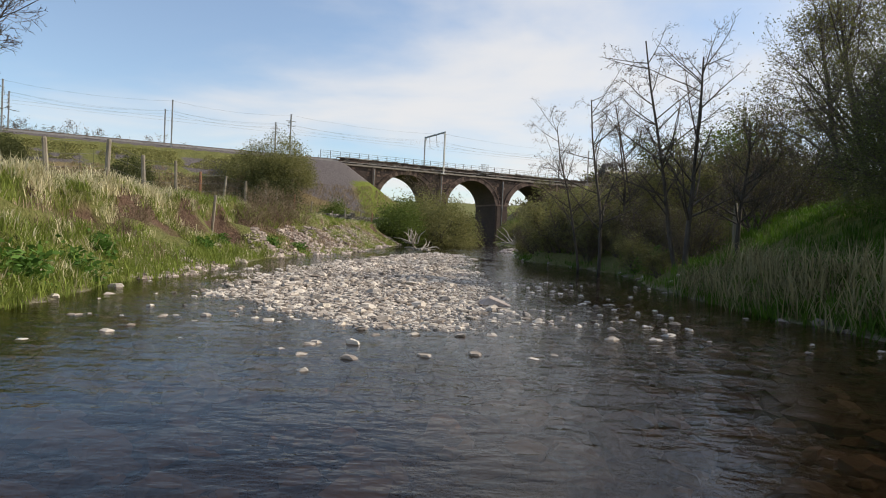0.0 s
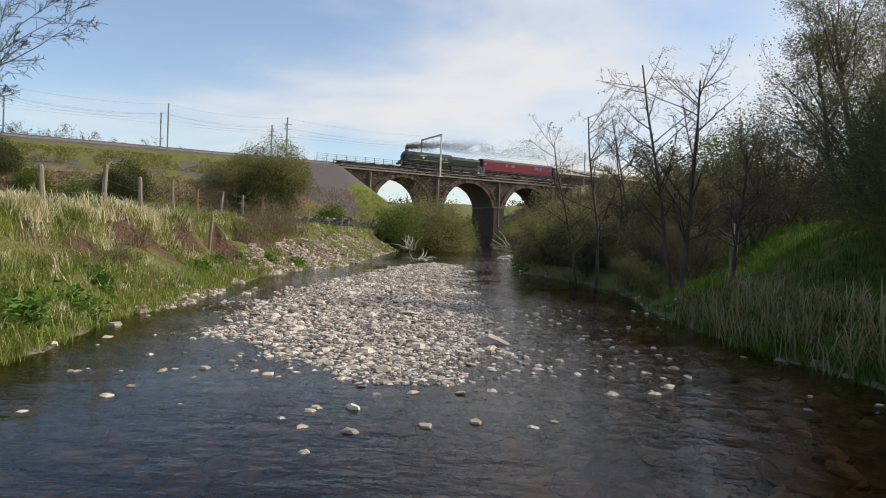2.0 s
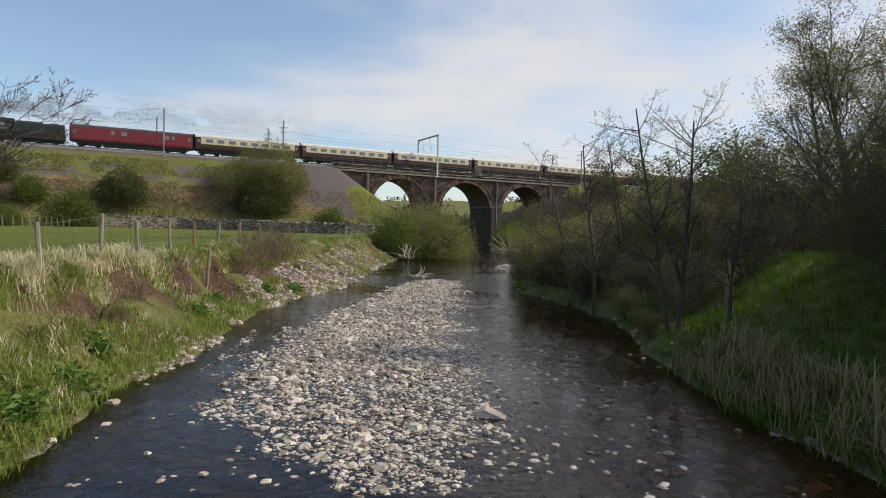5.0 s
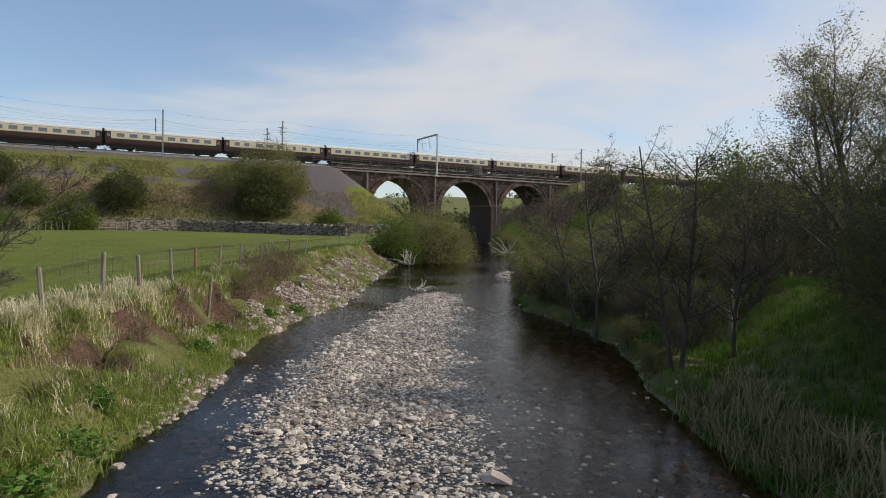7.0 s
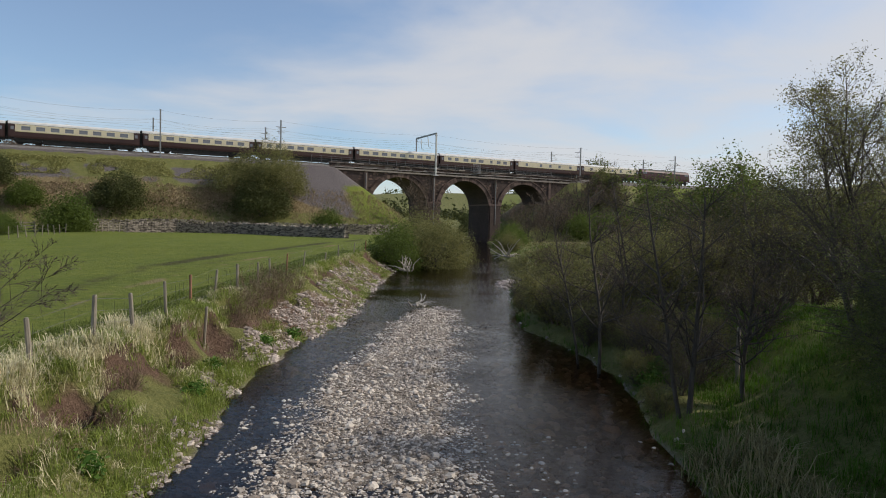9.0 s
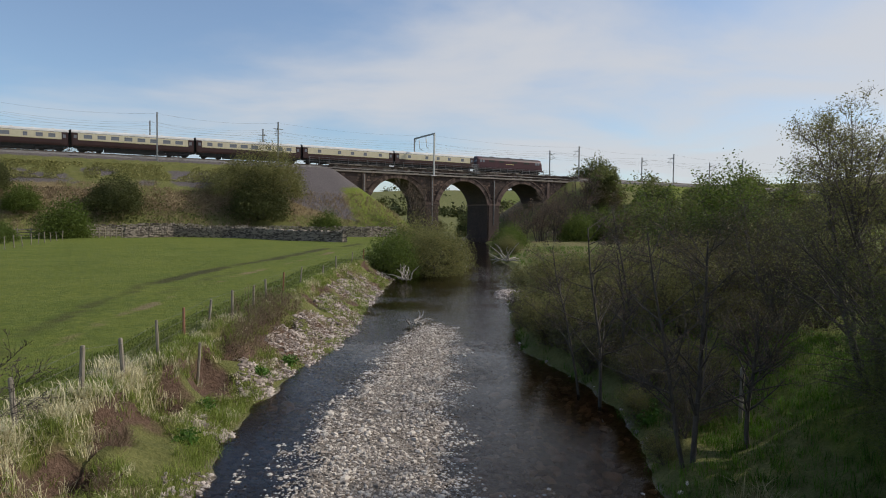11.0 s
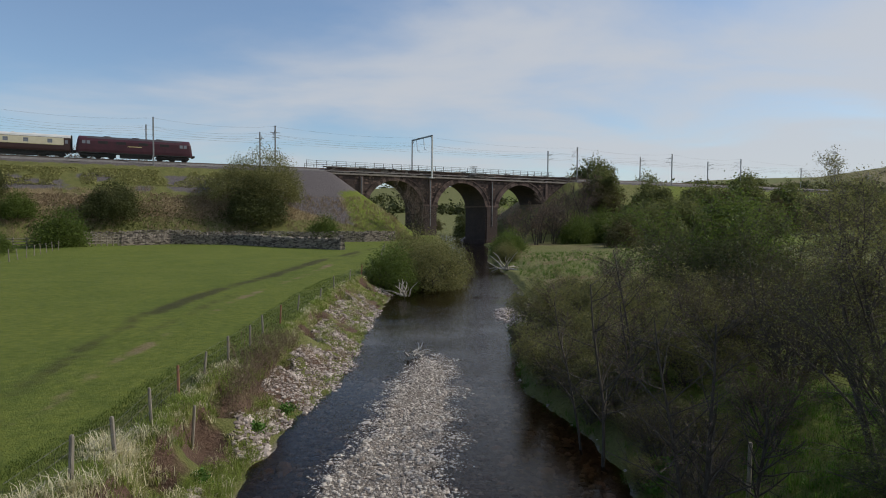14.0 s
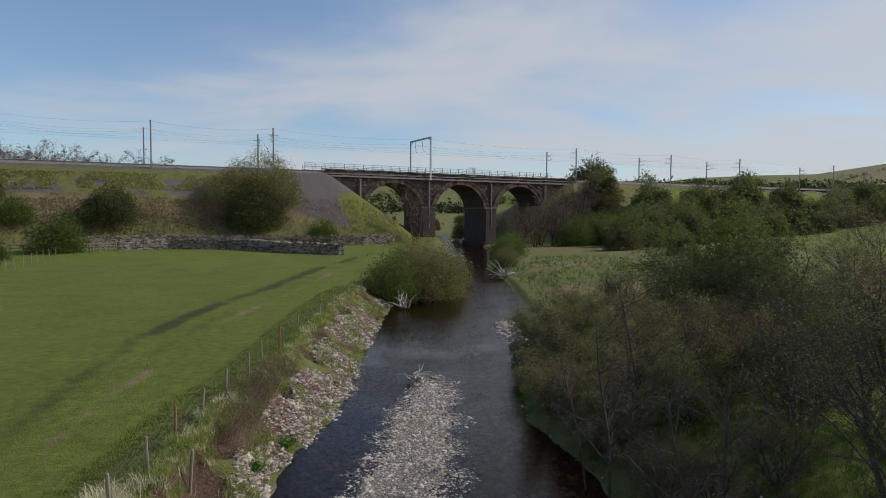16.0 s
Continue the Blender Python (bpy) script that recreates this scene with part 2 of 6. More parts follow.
M_STEEL = surface("galvanised_steel", (0.16, 0.165, 0.17), (0.36, 0.37, 0.38), 0.6, 3, 30, 0.002, 0.5)
M_PALE = surface("pale_painted_steel", (0.45, 0.45, 0.44), (0.7, 0.7, 0.68), 0.6, 3, 30, 0.002, 0.2)
M_RAILING = surface("dull_railing_steel", (0.07, 0.07, 0.075), (0.2, 0.2, 0.21), 0.6, 3, 30, 0.002, 0.3)
M_WIRE = surface("wire", (0.05, 0.05, 0.05), (0.12, 0.12, 0.12), 0.6, 2, 20, 0)
M_FACE = surface("rough_face_block", (0.035, 0.021, 0.017), (0.19, 0.125, 0.1), 0.95, 1.5, 9, 0.03, vary="island")
M_BALLAST = surface("ballast", (0.07, 0.065, 0.06), (0.25, 0.235, 0.22), 0.95, 2, 16, 0.06)
M_RAIL = surface("rail_steel", (0.12, 0.08, 0.06), (0.25, 0.2, 0.17), 0.5, 3, 20, 0.0, 0.6)
M_POST = surface("weathered_post_wood", (0.13, 0.11, 0.085), (0.34, 0.3, 0.24), 0.9, 4, 40, 0.008, stretched=(4, 4, 0.6))
M_REDPOST = surface("red_brown_post_wood", (0.16, 0.07, 0.04), (0.34, 0.17, 0.1), 0.9, 4, 40, 0.008, stretched=(4, 4, 0.6))
M_BARK = surface("grey_bark", (0.022, 0.018, 0.014), (0.1, 0.085, 0.068), 0.9, 6, 40, 0.01, stretched=(3, 3, 0.7))
M_DRIFT = surface("driftwood", (0.22, 0.19, 0.15), (0.5, 0.46, 0.4), 0.9, 6, 40, 0.01, stretched=(3, 3, 0.7))
M_SCRUB = leafy("olive_leaves", (0.06, 0.066, 0.018), (0.225, 0.22, 0.085))
M_THICKET = leafy("grey_olive_leaves", (0.032, 0.031, 0.012), (0.13, 0.118, 0.046), 0.35)
M_MIDLEAF = leafy("mid_green_leaves", (0.045, 0.06, 0.018), (0.16, 0.175, 0.06))
M_YELLOWISH = leafy("yellow_green_growth", (0.13, 0.135, 0.035), (0.36, 0.35, 0.14), 0.3)
# lush green, with the right bank's shade darkened into the colour
M_MOUND_SHADED = leafy("lush_mound_grass_shaded", (0.02, 0.056, 0.005), (0.085, 0.175, 0.014), 0.4)
M_STEM = surface("dead_brown_stems", (0.12, 0.08, 0.05), (0.3, 0.22, 0.15), 0.9, 6, 40, 0.004)
M_TWIG = surface("grey_brown_twigs", (0.032, 0.025, 0.02), (0.13, 0.105, 0.085), 0.9, 6, 40, 0.004)
M_GREEN = leafy("fresh_green_leaves", (0.035, 0.062, 0.01), (0.125, 0.17, 0.035))
M_DARKLEAF = leafy("dark_green_leaves", (0.026, 0.038, 0.012), (0.1, 0.112, 0.038), 0.4)
M_BUD = leafy("red_brown_buds", (0.09, 0.06, 0.045), (0.2, 0.14, 0.1), 0.2)
M_STRAW = leafy("straw_grass", (0.34, 0.3, 0.16), (0.74, 0.68, 0.46), 0.3)
M_BLADE = leafy("green_grass", (0.085, 0.125, 0.018), (0.27, 0.33, 0.075), 0.4)
M_DEAD = leafy("dead_brown_grass", (0.13, 0.09, 0.05), (0.36, 0.28, 0.18), 0.2)
M_RUSH = leafy("brown_green_rushes", (0.08, 0.076, 0.03), (0.33, 0.29, 0.15), 0.3)
M_NETTLE = leafy("nettle_leaves", (0.03, 0.085, 0.012), (0.1, 0.2, 0.035), 0.3)
M_TURF = leafy("pasture_blades", (0.05, 0.085, 0.012), (0.12, 0.155, 0.03), 0.3)
M_BROWN = surface("umber_coach_paint", (0.035, 0.013, 0.012), (0.055, 0.02, 0.018), 0.5, 1.2, 8, 0)
M_CREAM = surface("cream_coach_paint", (0.62, 0.55, 0.39), (0.74, 0.67, 0.5), 0.35, 1.2, 8, 0)
M_MAROON = surface("maroon_coach_paint", (0.17, 0.015, 0.03), (0.23, 0.025, 0.042), 0.35, 1.2, 8, 0)
M_DMAROON = surface("dark_maroon_paint", (0.042, 0.008, 0.016), (0.07, 0.015, 0.026), 0.5, 1.2, 8, 0)
M_LOCO = surface("dark_green_engine_paint", (0.011, 0.02, 0.017), (0.022, 0.036, 0.03), 0.35, 1.2, 8, 0)
M_BLACK = surface("sooty_black_metal", (0.012, 0.012, 0.012), (0.04, 0.038, 0.036), 0.6, 2, 14, 0.002, 0.2)
M_WROOF = surface("pale_grey_roof", (0.5, 0.5, 0.49), (0.72, 0.71, 0.69), 0.6, 0.8, 6, 0)
M_DROOF = surface("dark_grey_roof", (0.035, 0.028, 0.032), (0.075, 0.065, 0.07), 0.6, 0.8, 6, 0)
M_SMOKE = surface("coal_smoke", (0.07, 0.07, 0.072), (0.22, 0.215, 0.215), 1.0, 0.4, 2, 0)
M_BAND = surface("pale_yellow_band", (0.6, 0.5, 0.2), (0.7, 0.6, 0.3), 0.4, 2, 10, 0)

# ---- terrain ----
TX, TY = 0.883, 0.469            # the railway's direction on plan
OX, OY = -6.97, 140.4            # the near track at u = 0


def at_uv(u, v):
    """Plan position from the distance along (u) and across (v) the near track."""
    return OX + TX * u - TY * v, OY + TY * u + TX * v


def rail_z(u):
    return 16.05 + 0.004 * u


L_Y = [-400, 4, 7, 10, 14.5, 18, 22.6, 26, 32, 40, 50, 60, 90, 130, 160, 200, 400, 6000]
L_X = [-3.0, -2.9, -3.4, -3.6, -4.15, -4.05, -3.4, -3.2, -3.6, -3.8, -3.6, -1.5, 1.2, 1.6, 1.0, -4.0, -60, -2000]
R_Y = [-400, 5.4, 7, 11, 14.4, 17.4, 20.8, 22.7, 30, 37, 40, 43, 50, 68, 90, 130, 160, 200, 400, 6000]
R_X = [4.4, 4.4, 4.1, 4.2, 4.7, 4.6, 3.7, 3.2, 3.7, 4.2, 4.6, 7.0, 6.8, 7.2, 6.6, 9.5, 9.5, 5.0, -50, -1990]
EDGE_Y, EDGE_D = [5, 8, 12, 15, 19, 26, 45, 52], [2.2, 2.0, 1.75, 1.35, 1.9, 2.5, 2.45, 1.6]
SLIPS = [(-4.75, 7.4, 0.35), (-5.1, 9.4, 0.6), (-5.2, 11.0, 0.4), (-5.25, 13.0, 0.5), (-5.2, 15.4, 0.7), (-5.5, 17.4, 0.5), (-5.35, 23.0, 0.6), (-5.5, 28.0, 0.7), (-5.7, 32.0, 0.6),
         (-5.9, 36.0, 0.8), (-5.95, 40.0, 0.7), (-5.85, 43.5, 0.8), (-5.6, 47.0, 0.8)]      # small slips under the brink: x, y, radius


def slip(x, y):
    return sum(np.exp(-((x - cx) / rad) ** 2 - ((y - cy) / (1.5 * rad)) ** 2) for cx, cy, rad in SLIPS)

BAR_Y = [4.6, 5.6, 7, 9, 12, 15.6, 19, 22, 25, 27.6, 28.5]
BAR_L = [-0.3, -1.3, -2.3, -2.65, -2.65, -2.6, -2.05, -1.7, -1.35, -0.8, 0.0]
BAR_R = [0.5, 1.0, 1.3, 1.2, 0.95, 0.9, 1.0, 1.2, 1.05, 0.8, 0.4]


def lattice(ix, iy, k):
    h = np.sin(ix * 127.1 + iy * 311.7 + k * 74.7) * 43758.5453
    return h - np.floor(h)


def vnoise(x, y, k=0):
    x, y = np.asarray(x, float), np.asarray(y, float)
    ix, iy = np.floor(x), np.floor(y)
    fx, fy = x - ix, y - iy
    fx, fy = fx * fx * (3 - 2 * fx), fy * fy * (3 - 2 * fy)
    a, b = lattice(ix, iy, k), lattice(ix + 1, iy, k)
    c, d = lattice(ix, iy + 1, k), lattice(ix + 1, iy + 1, k)
    return (a + (b - a) * fx) * (1 - fy) + (c + (d - c) * fx) * fy - 0.5


def fbm(x, y, k=0, n=3):
    return sum(vnoise(x * 2 ** i, y * 2 ** i, k + i) / 2 ** i for i in range(n))


def sstep(a, b, x):
    t = np.clip((x - a) / (b - a), 0, 1)
    return t * t * (3 - 2 * t)


def emb_height(x, y):
    """Height of the railway embankment, far below ground where there is none."""
    u = (x - OX) * TX + (y - OY) * TY
    v = -(x - OX) * TY + (y - OY) * TX
    side = np.maximum(0, np.maximum(-v - 3.3, v - 7.0))
    gap = np.where(u < 11, np.maximum(0, u + 19.5), np.maximum(0, 41.5 - u))
    steep = 1.45 + 0.15 * vnoise(u / 9, v / 9, 5)
    return rail_z(u) - 0.75 - np.hypot(side, gap * 1.05) / steep


def ground_z(x, y, fine=True):
    x, y = np.asarray(x, float), np.asarray(y, float)
    xl, xr = np.interp(y, L_Y, L_X), np.interp(y, R_Y, R_X)
    near = sstep(160, 60, y) if fine else 0
    wob = near * (0.35 * vnoise(y / 1.3, x * 0 + 3, 1) + 0.2 * vnoise(y / 0.45, x * 0 + 7, 2))
    dl, dr = xl - x + wob, x - xr + wob * 0.6
    # left bank: stony toe, eroded face, then pasture
    top = np.interp(y, [0, 12, 50, 95, 140], [1.3, 1.38, 1.6, 1.75, 2.2])
    toe = 0.26 * sstep(-0.1, 0.9, dl)
    face = sstep(np.interp(y, [8, 14, 45, 60], [0.2, 0.7, 0.9, 0.2]), np.interp(y, [5, 12, 15, 19, 26, 45, 60], [2.4, 1.9, 1.35, 2.0, 2.7, 2.6, 2.6]), dl)
    edge = np.interp(y, EDGE_Y, EDGE_D)
    scarp = 0.5 * sstep(0.25, edge - 0.15, dl) + 0.5 * sstep(edge - 0.22, edge + 0.1, dl)
    cut = sstep(6.5, 8.5, y) * sstep(54, 48, y) * np.clip(0.75 + 1.2 * vnoise(y / 2.3, x * 0 + 5, 14), 0, 1)
    face = face * (1 - cut) + scarp * cut
    zl = toe + (top - 0.26) * face + 0.0035 * np.clip(dl - 2, 0, 60) + near * 0.34 * fbm(x / 0.8, y / 0.8, 11) * sstep(0.1, 0.6, dl) * sstep(3.4, 2.0, dl)
    zl = np.maximum(zl - 0.55 * sstep(0.45, 0.85, slip(x, y) + 0.35 * fbm(x / 0.6, y / 0.6, 16)), np.minimum(zl, 0.3))
    zl = zl + 0.12 * fbm(x / 7, y / 7, 21) * sstep(3, 8, dl)
    # right bank: low shelf, grassy mound, then marsh and rising pasture
    mound = np.interp(y, [-20, 0, 6, 16, 24, 34, 60], [1.9, 1.9, 1.75, 1.6, 1.1, 0.8, 0.9])
    zr = 0.4 * sstep(-0.1, 0.7, dr) + (mound - 0.4) * sstep(1.1, 4.2, dr) + near * 0.2 * fbm(x / 1.6, y / 1.6, 31) * sstep(0.3, 1.2, dr)
    zr = zr + 0.022 * np.clip(dr - 8, 0, 60) + 10.5 * sstep(60, 230, x) * sstep(60, 170, y) * sstep(900, 300, np.hypot(x, y)) + 2.5 * fbm(x / 60, y / 60, 41) * sstep(40, 120, dr)
    # bed and gravel bar
    inside = np.minimum(-dl, -dr)
    bed = -0.42 * sstep(-0.1, 1.4, inside) + 0.06 * fbm(x / 0.8, y / 0.8, 51) * near
    bl, br = np.interp(y, BAR_Y, BAR_L, left=0, right=0), np.interp(y, BAR_Y, BAR_R, left=0, right=0)
    bar = np.minimum(x - bl, br - x) + 0.5 * fbm(x / 0.7, y / 0.7, 61)
    bar = np.where((y > 4.4) & (y < 28.8), -0.25 + (0.23 + 0.05 * sstep(6, 11, y)) * sstep(-0.5, 0.9, bar) + 0.05 * fbm(x / 0.5, y / 0.5, 71), -9)
    spit = -0.3 + 0.45 * sstep(2.4, 0.5, np.hypot((x - 4.6) * 1.3, (y - 40) / 2.3))
    bed = np.maximum(np.maximum(bed, bar), spit)
    z = np.where(dl > 0, zl, np.where(dr > 0, zr, bed))
    # the far valley floor and hills
    r = np.hypot(x, y)
    z = z + 300 * sstep(700, 2700, x + 0.15 * y) * sstep(500, 2300, r) * (0.75 + 0.5 * vnoise(x / 700, y / 700, 81))
    z = z + 52 * sstep(280, 1000, r) * sstep(-0.2, 0.5, y / (r + 1)) * (0.75 + 0.6 * vnoise(x / 300, y / 300, 91))
    return np.maximum(z, emb_height(x, y) + 0.25 * fbm(x / 2.5, y / 2.5, 95) * near)

# ---- mesh tools ----
class Shape:
    """Vertices and faces of one mesh in the making."""

    def __init__(self):
        self.v, self.f = [], []

    def add(self, verts, faces):
        k = len(self.v)
        self.v.extend(verts)
        self.f.extend([tuple(i + k for i in f) for f in faces])
        return self

    def box(self, x0, x1, y0, y1, z0, z1, m=None, chamfer=0.0):
        c = min(chamfer, (x1 - x0) * 0.3, (y1 - y0) * 0.3)
        ring = [(x0 + c, y0), (x1 - c, y0), (x1, y0 + c), (x1, y1 - c), (x1 - c, y1), (x0 + c, y1), (x0, y1 - c), (x0, y0 + c)] if c > 0 else [(x0, y0), (x1, y0), (x1, y1), (x0, y1)]
        k = len(ring)
        vs = [Vector((x, y, z)) for z in (z0, z1) for x, y in ring]
        if m is not None:
            vs = [m @ p for p in vs]
        fs = [tuple(range(k - 1, -1, -1)), tuple(range(k, 2 * k))] + [(i, (i + 1) % k, (i + 1) % k + k, i + k) for i in range(k)]
        return self.add([tuple(p) for p in vs], fs)

    def loft(self, rings, cap=True, closed=True):
        """Joins rings of equal length."""
        k = len(rings[0])
        vs = [tuple(p) for r in rings for p in r]
        fs = []
        for a in range(len(rings) - 1):
            for i in range(k if closed else k - 1):
                j = (i + 1) % k
                fs.append((a * k + i, a * k + j, a * k + k + j, a * k + k + i))
        if cap:
            fs += [tuple(range(k - 1, -1, -1)), tuple(range((len(rings) - 1) * k, len(rings) * k))]
        return self.add(vs, fs)

    def tube(self, pts, radii, sides=5, cap=True):
        rings = []
        for i, p in enumerate(pts):
            d = Vector(pts[min(i + 1, len(pts) - 1)]) - Vector(pts[max(i - 1, 0)])
            if d.length < 1e-6:
                d = Vector((0, 0, 1))
            d.normalize()
            a = d.cross(Vector((0.31, 0.17, 0.93)) if abs(d.z) < 0.9 else Vector((1, 0.1, 0))).normalized()
            b = d.cross(a)
            r = radii[i] if isinstance(radii, (list, tuple)) else radii
            rings.append([Vector(p) + (a * math.cos(q) + b * math.sin(q)) * r for q in (2 * math.pi * k / sides for k in range(sides))])
        return self.loft(rings, cap)

    def mesh(self, name, mat, smooth=False):
        me = bpy.data.meshes.new(name)
        me.from_pydata(self.v, [], self.f)
        me.materials.append(mat)
        if smooth:
            me.polygons.foreach_set("use_smooth", [True] * len(me.polygons))
        me.update()
        return me


def part(name, shape, mat, parent=None, label="", smooth=False):
    ob = new(name, shape.mesh(name, mat, smooth) if isinstance(shape, Shape) else shape)
    ob.parent = parent
    return tagged(ob, label)


def empty(name, m, label, category, group="", kind=""):
    ob = new(name)
    ob.matrix_world = m
    ob.empty_display_size = 0.3
    return tagged(ob, label, category, group, kind)


GRID = {}


def gz(x, y):
    """Height of the ground sheet at x, y."""
    xs, ys, zs = GRID["x"], GRID["y"], GRID["z"]
    i = min(max(int(xs.searchsorted(x)) - 1, 0), len(xs) - 2)
    j = min(max(int(ys.searchsorted(y)) - 1, 0), len(ys) - 2)
    fx, fy = float((x - xs[i]) / (xs[i + 1] - xs[i])), float((y - ys[j]) / (ys[j + 1] - ys[j]))
    a, b = zs[j], zs[j + 1]
    return (a[i] * (1 - fx) + a[i + 1] * fx) * (1 - fy) + (b[i] * (1 - fx) + b[i + 1] * fx) * fy


def bridge_pose(u, v, z):
    """A frame with x along the railway, y across it to the far side."""
    x, y = at_uv(u, v)
    m = Matrix(((TX, -TY, 0, x), (TY, TX, 0, y), (0, 0, 1, z), (0, 0, 0, 1)))
    return m


# ---- ground, one sheet to the horizon ----
RUT_Y = [-20, 12, 16, 20.8, 28, 34, 39.6, 47, 64.6, 84, 100]
RUT_X = [-5, -9.2, -10.2, -11.4, -12.8, -13.1, -12.9, -12.2, -11.8, -9.8, -8.5]
def axis(dense0, dense1, step, mid0, mid1, mstep, far0, far1):
    a = list(np.arange(dense0, dense1, step))
    hi = list(np.arange(dense1, mid1, mstep))
    lo = list(np.arange(mid0, dense0, mstep))
    for lst, end, sign in ((hi, far1, 1), (lo, far0, -1)):
        out, s, p = [], mstep, (mid1 if sign > 0 else mid0)
        while p * sign < end * sign:
            out.append(p)
            s *= 1.22
            p += s * sign
        out.append(end)
        lst.extend(out)
    return np.array(sorted(set(np.round(a + hi + lo, 4))))


def sheet(name, xs, ys, z, mat):
    gx, gy = np.meshgrid(xs, ys)
    co = np.stack([gx.ravel(), gy.ravel(), z(gx, gy).ravel()], 1)
    nx, ny = len(xs), len(ys)
    i = (np.arange(ny - 1)[:, None] * nx + np.arange(nx - 1)[None]).ravel()
    quads = np.stack([i, i + 1, i + 1 + nx, i + nx], 1)
    me = bpy.data.meshes.new(name)
    me.vertices.add(len(co))
    me.vertices.foreach_set("co", co.ravel())
    me.loops.add(quads.size)
    me.loops.foreach_set("vertex_index", quads.ravel().astype(np.int32))
    me.polygons.add(len(quads))
    me.polygons.foreach_set("loop_start", np.arange(0, quads.size, 4, dtype=np.int32))
    me.polygons.foreach_set("use_smooth", np.ones(len(quads), bool))
    me.update(calc_edges=True)
    me.materials.append(mat)
    return me, co


def build_ground():
    xs = axis(-19, 12, 0.18, -80, 70, 1.1, -4500, 4500)
    ys = axis(-2, 60, 0.26, -40, 200, 1.0, -4500, 4800)
    me, co = sheet("ground", xs, ys, ground_z, M_GROUND)
    x, y, z = co.T
    GRID.update(x=xs, y=ys, z=z.reshape(len(ys), len(xs)).tolist())
    xl, xr = np.interp(y, L_Y, L_X), np.interp(y, R_Y, R_X)
    dl, dr = xl - x, x - xr
    emb = sstep(-0.6, 0.3, emb_height(x, y) - 2.1)
    u = (x - OX) * TX + (y - OY) * TY
    drop = rail_z(u) - z
    left = (dl > 0) & (emb < 0.5)
    lump = fbm(x / 1.5, y / 1.5, 101)
    edge = np.interp(y, EDGE_Y, EDGE_D)
    patch = np.clip(0.5 + 1.6 * fbm(x / 1.3, y / 1.3, 103), 0, 1)
    lip = sstep(edge - 0.55, edge - 0.3, dl) * sstep(edge + 0.12, edge - 0.02, dl)
    talus = sstep(-0.2, 0.3, dl) * sstep(edge, edge - 0.4, dl)
    earth = np.where(left & (y > 6.5) & (y < 54), np.maximum(lip * (0.15 + 0.85 * patch), talus * np.clip(patch * sstep(9, 15, y) * 1.15 + 0.25 * lump, 0, 1)), 0)
    earth = np.maximum(earth, np.where(left, sstep(0.5, 0.78, slip(x, y) + 0.5 * lump), 0))
    blot = fbm(u / 6, drop / 3.0, 111)
    scree = emb * np.where(u < 11, np.clip(0.35 + 2.2 * blot, 0, 1) * sstep(2.2, 3.4, drop) * sstep(6.6, 5.2, drop), 0)
    apron = emb * sstep(-34, -28, u) * sstep(-10, -14, u) * sstep(0.8, 1.4, drop) * sstep(9, 7.5, drop - 0.35 * (u + 30))
    scree = np.maximum(np.maximum(scree, apron), emb * sstep(1.5, 0.9, drop))
    cone = emb * sstep(-23, -17, u) * sstep(11, 10, u)
    scree = scree * (1 - cone * sstep(3.5, 6, drop))
    dry = np.clip(emb * (0.75 + 1.2 * fbm(x / 6, y / 6, 121)) * sstep(4.5, 6, drop) * sstep(12, 9.5, drop) * (1 - cone), 0, 1) * sstep(60, 20, u)
    dry = np.maximum(dry, np.where((dr > 2) & (y > 30) & (y < 140) & (x < 34), 0.4 + 0.5 * fbm(x / 9, y / 9, 131), 0))
    lawn = np.where((dl > 2.6) & (emb < 0.5), 1.0, 0) * sstep(2.4, 3.4, dl)
    lawn = np.maximum(lawn, np.where((x > 60) & (y > 60), 1.0, 0))
    lawn = np.maximum(lawn, np.where((dr > 2.5) & (y < 40), 0.8, 0))
    lawn = np.maximum(lawn, cone)
    # wheel ruts over the pasture
    ty = RUT_Y
    c1 = np.interp(y, ty, RUT_X)
    rut = 0.0
    for off, wgt in ((0.0, 0.8), (1.7, 0.4)):
        rut = np.maximum(rut, wgt * np.exp(-((x - c1 - off * np.interp(y, [12, 20, 28, 60, 90], [0.1, 0.3, 1.0, 0.9, 0.6])) / (0.42 + 0.006 * y)) ** 2))
    rut = np.where((y > -5) & (y < 90) & (dl > 2), rut * np.clip(0.7 + 0.9 * fbm(x / 2, y / 4, 141), 0, 1), 0)
    pale = np.exp(-((x - c1 - 2.6 * np.interp(y, [12, 20, 28, 60, 90], [0.4, 0.6, 1.0, 0.8, 0.5])) / (0.4 + 0.004 * y)) ** 2)
    dry = np.maximum(dry, np.where((y > 5) & (y < 75) & (dl > 3), 0.75 * pale * np.clip(0.6 + fbm(x / 2, y / 4, 143), 0, 1), 0))
    bed = np.where((dl < -0.1) & (dr < -0.1), 1.0, 0)
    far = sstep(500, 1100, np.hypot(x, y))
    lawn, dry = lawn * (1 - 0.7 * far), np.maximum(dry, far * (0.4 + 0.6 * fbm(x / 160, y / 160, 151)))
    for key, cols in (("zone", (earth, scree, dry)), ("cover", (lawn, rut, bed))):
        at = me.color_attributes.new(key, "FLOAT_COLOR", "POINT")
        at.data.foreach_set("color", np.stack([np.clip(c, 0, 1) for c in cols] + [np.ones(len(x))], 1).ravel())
    return tagged(new("ground", me), "grassy river valley with pasture, eroded banks and railway embankment", "ground", kind="structure")


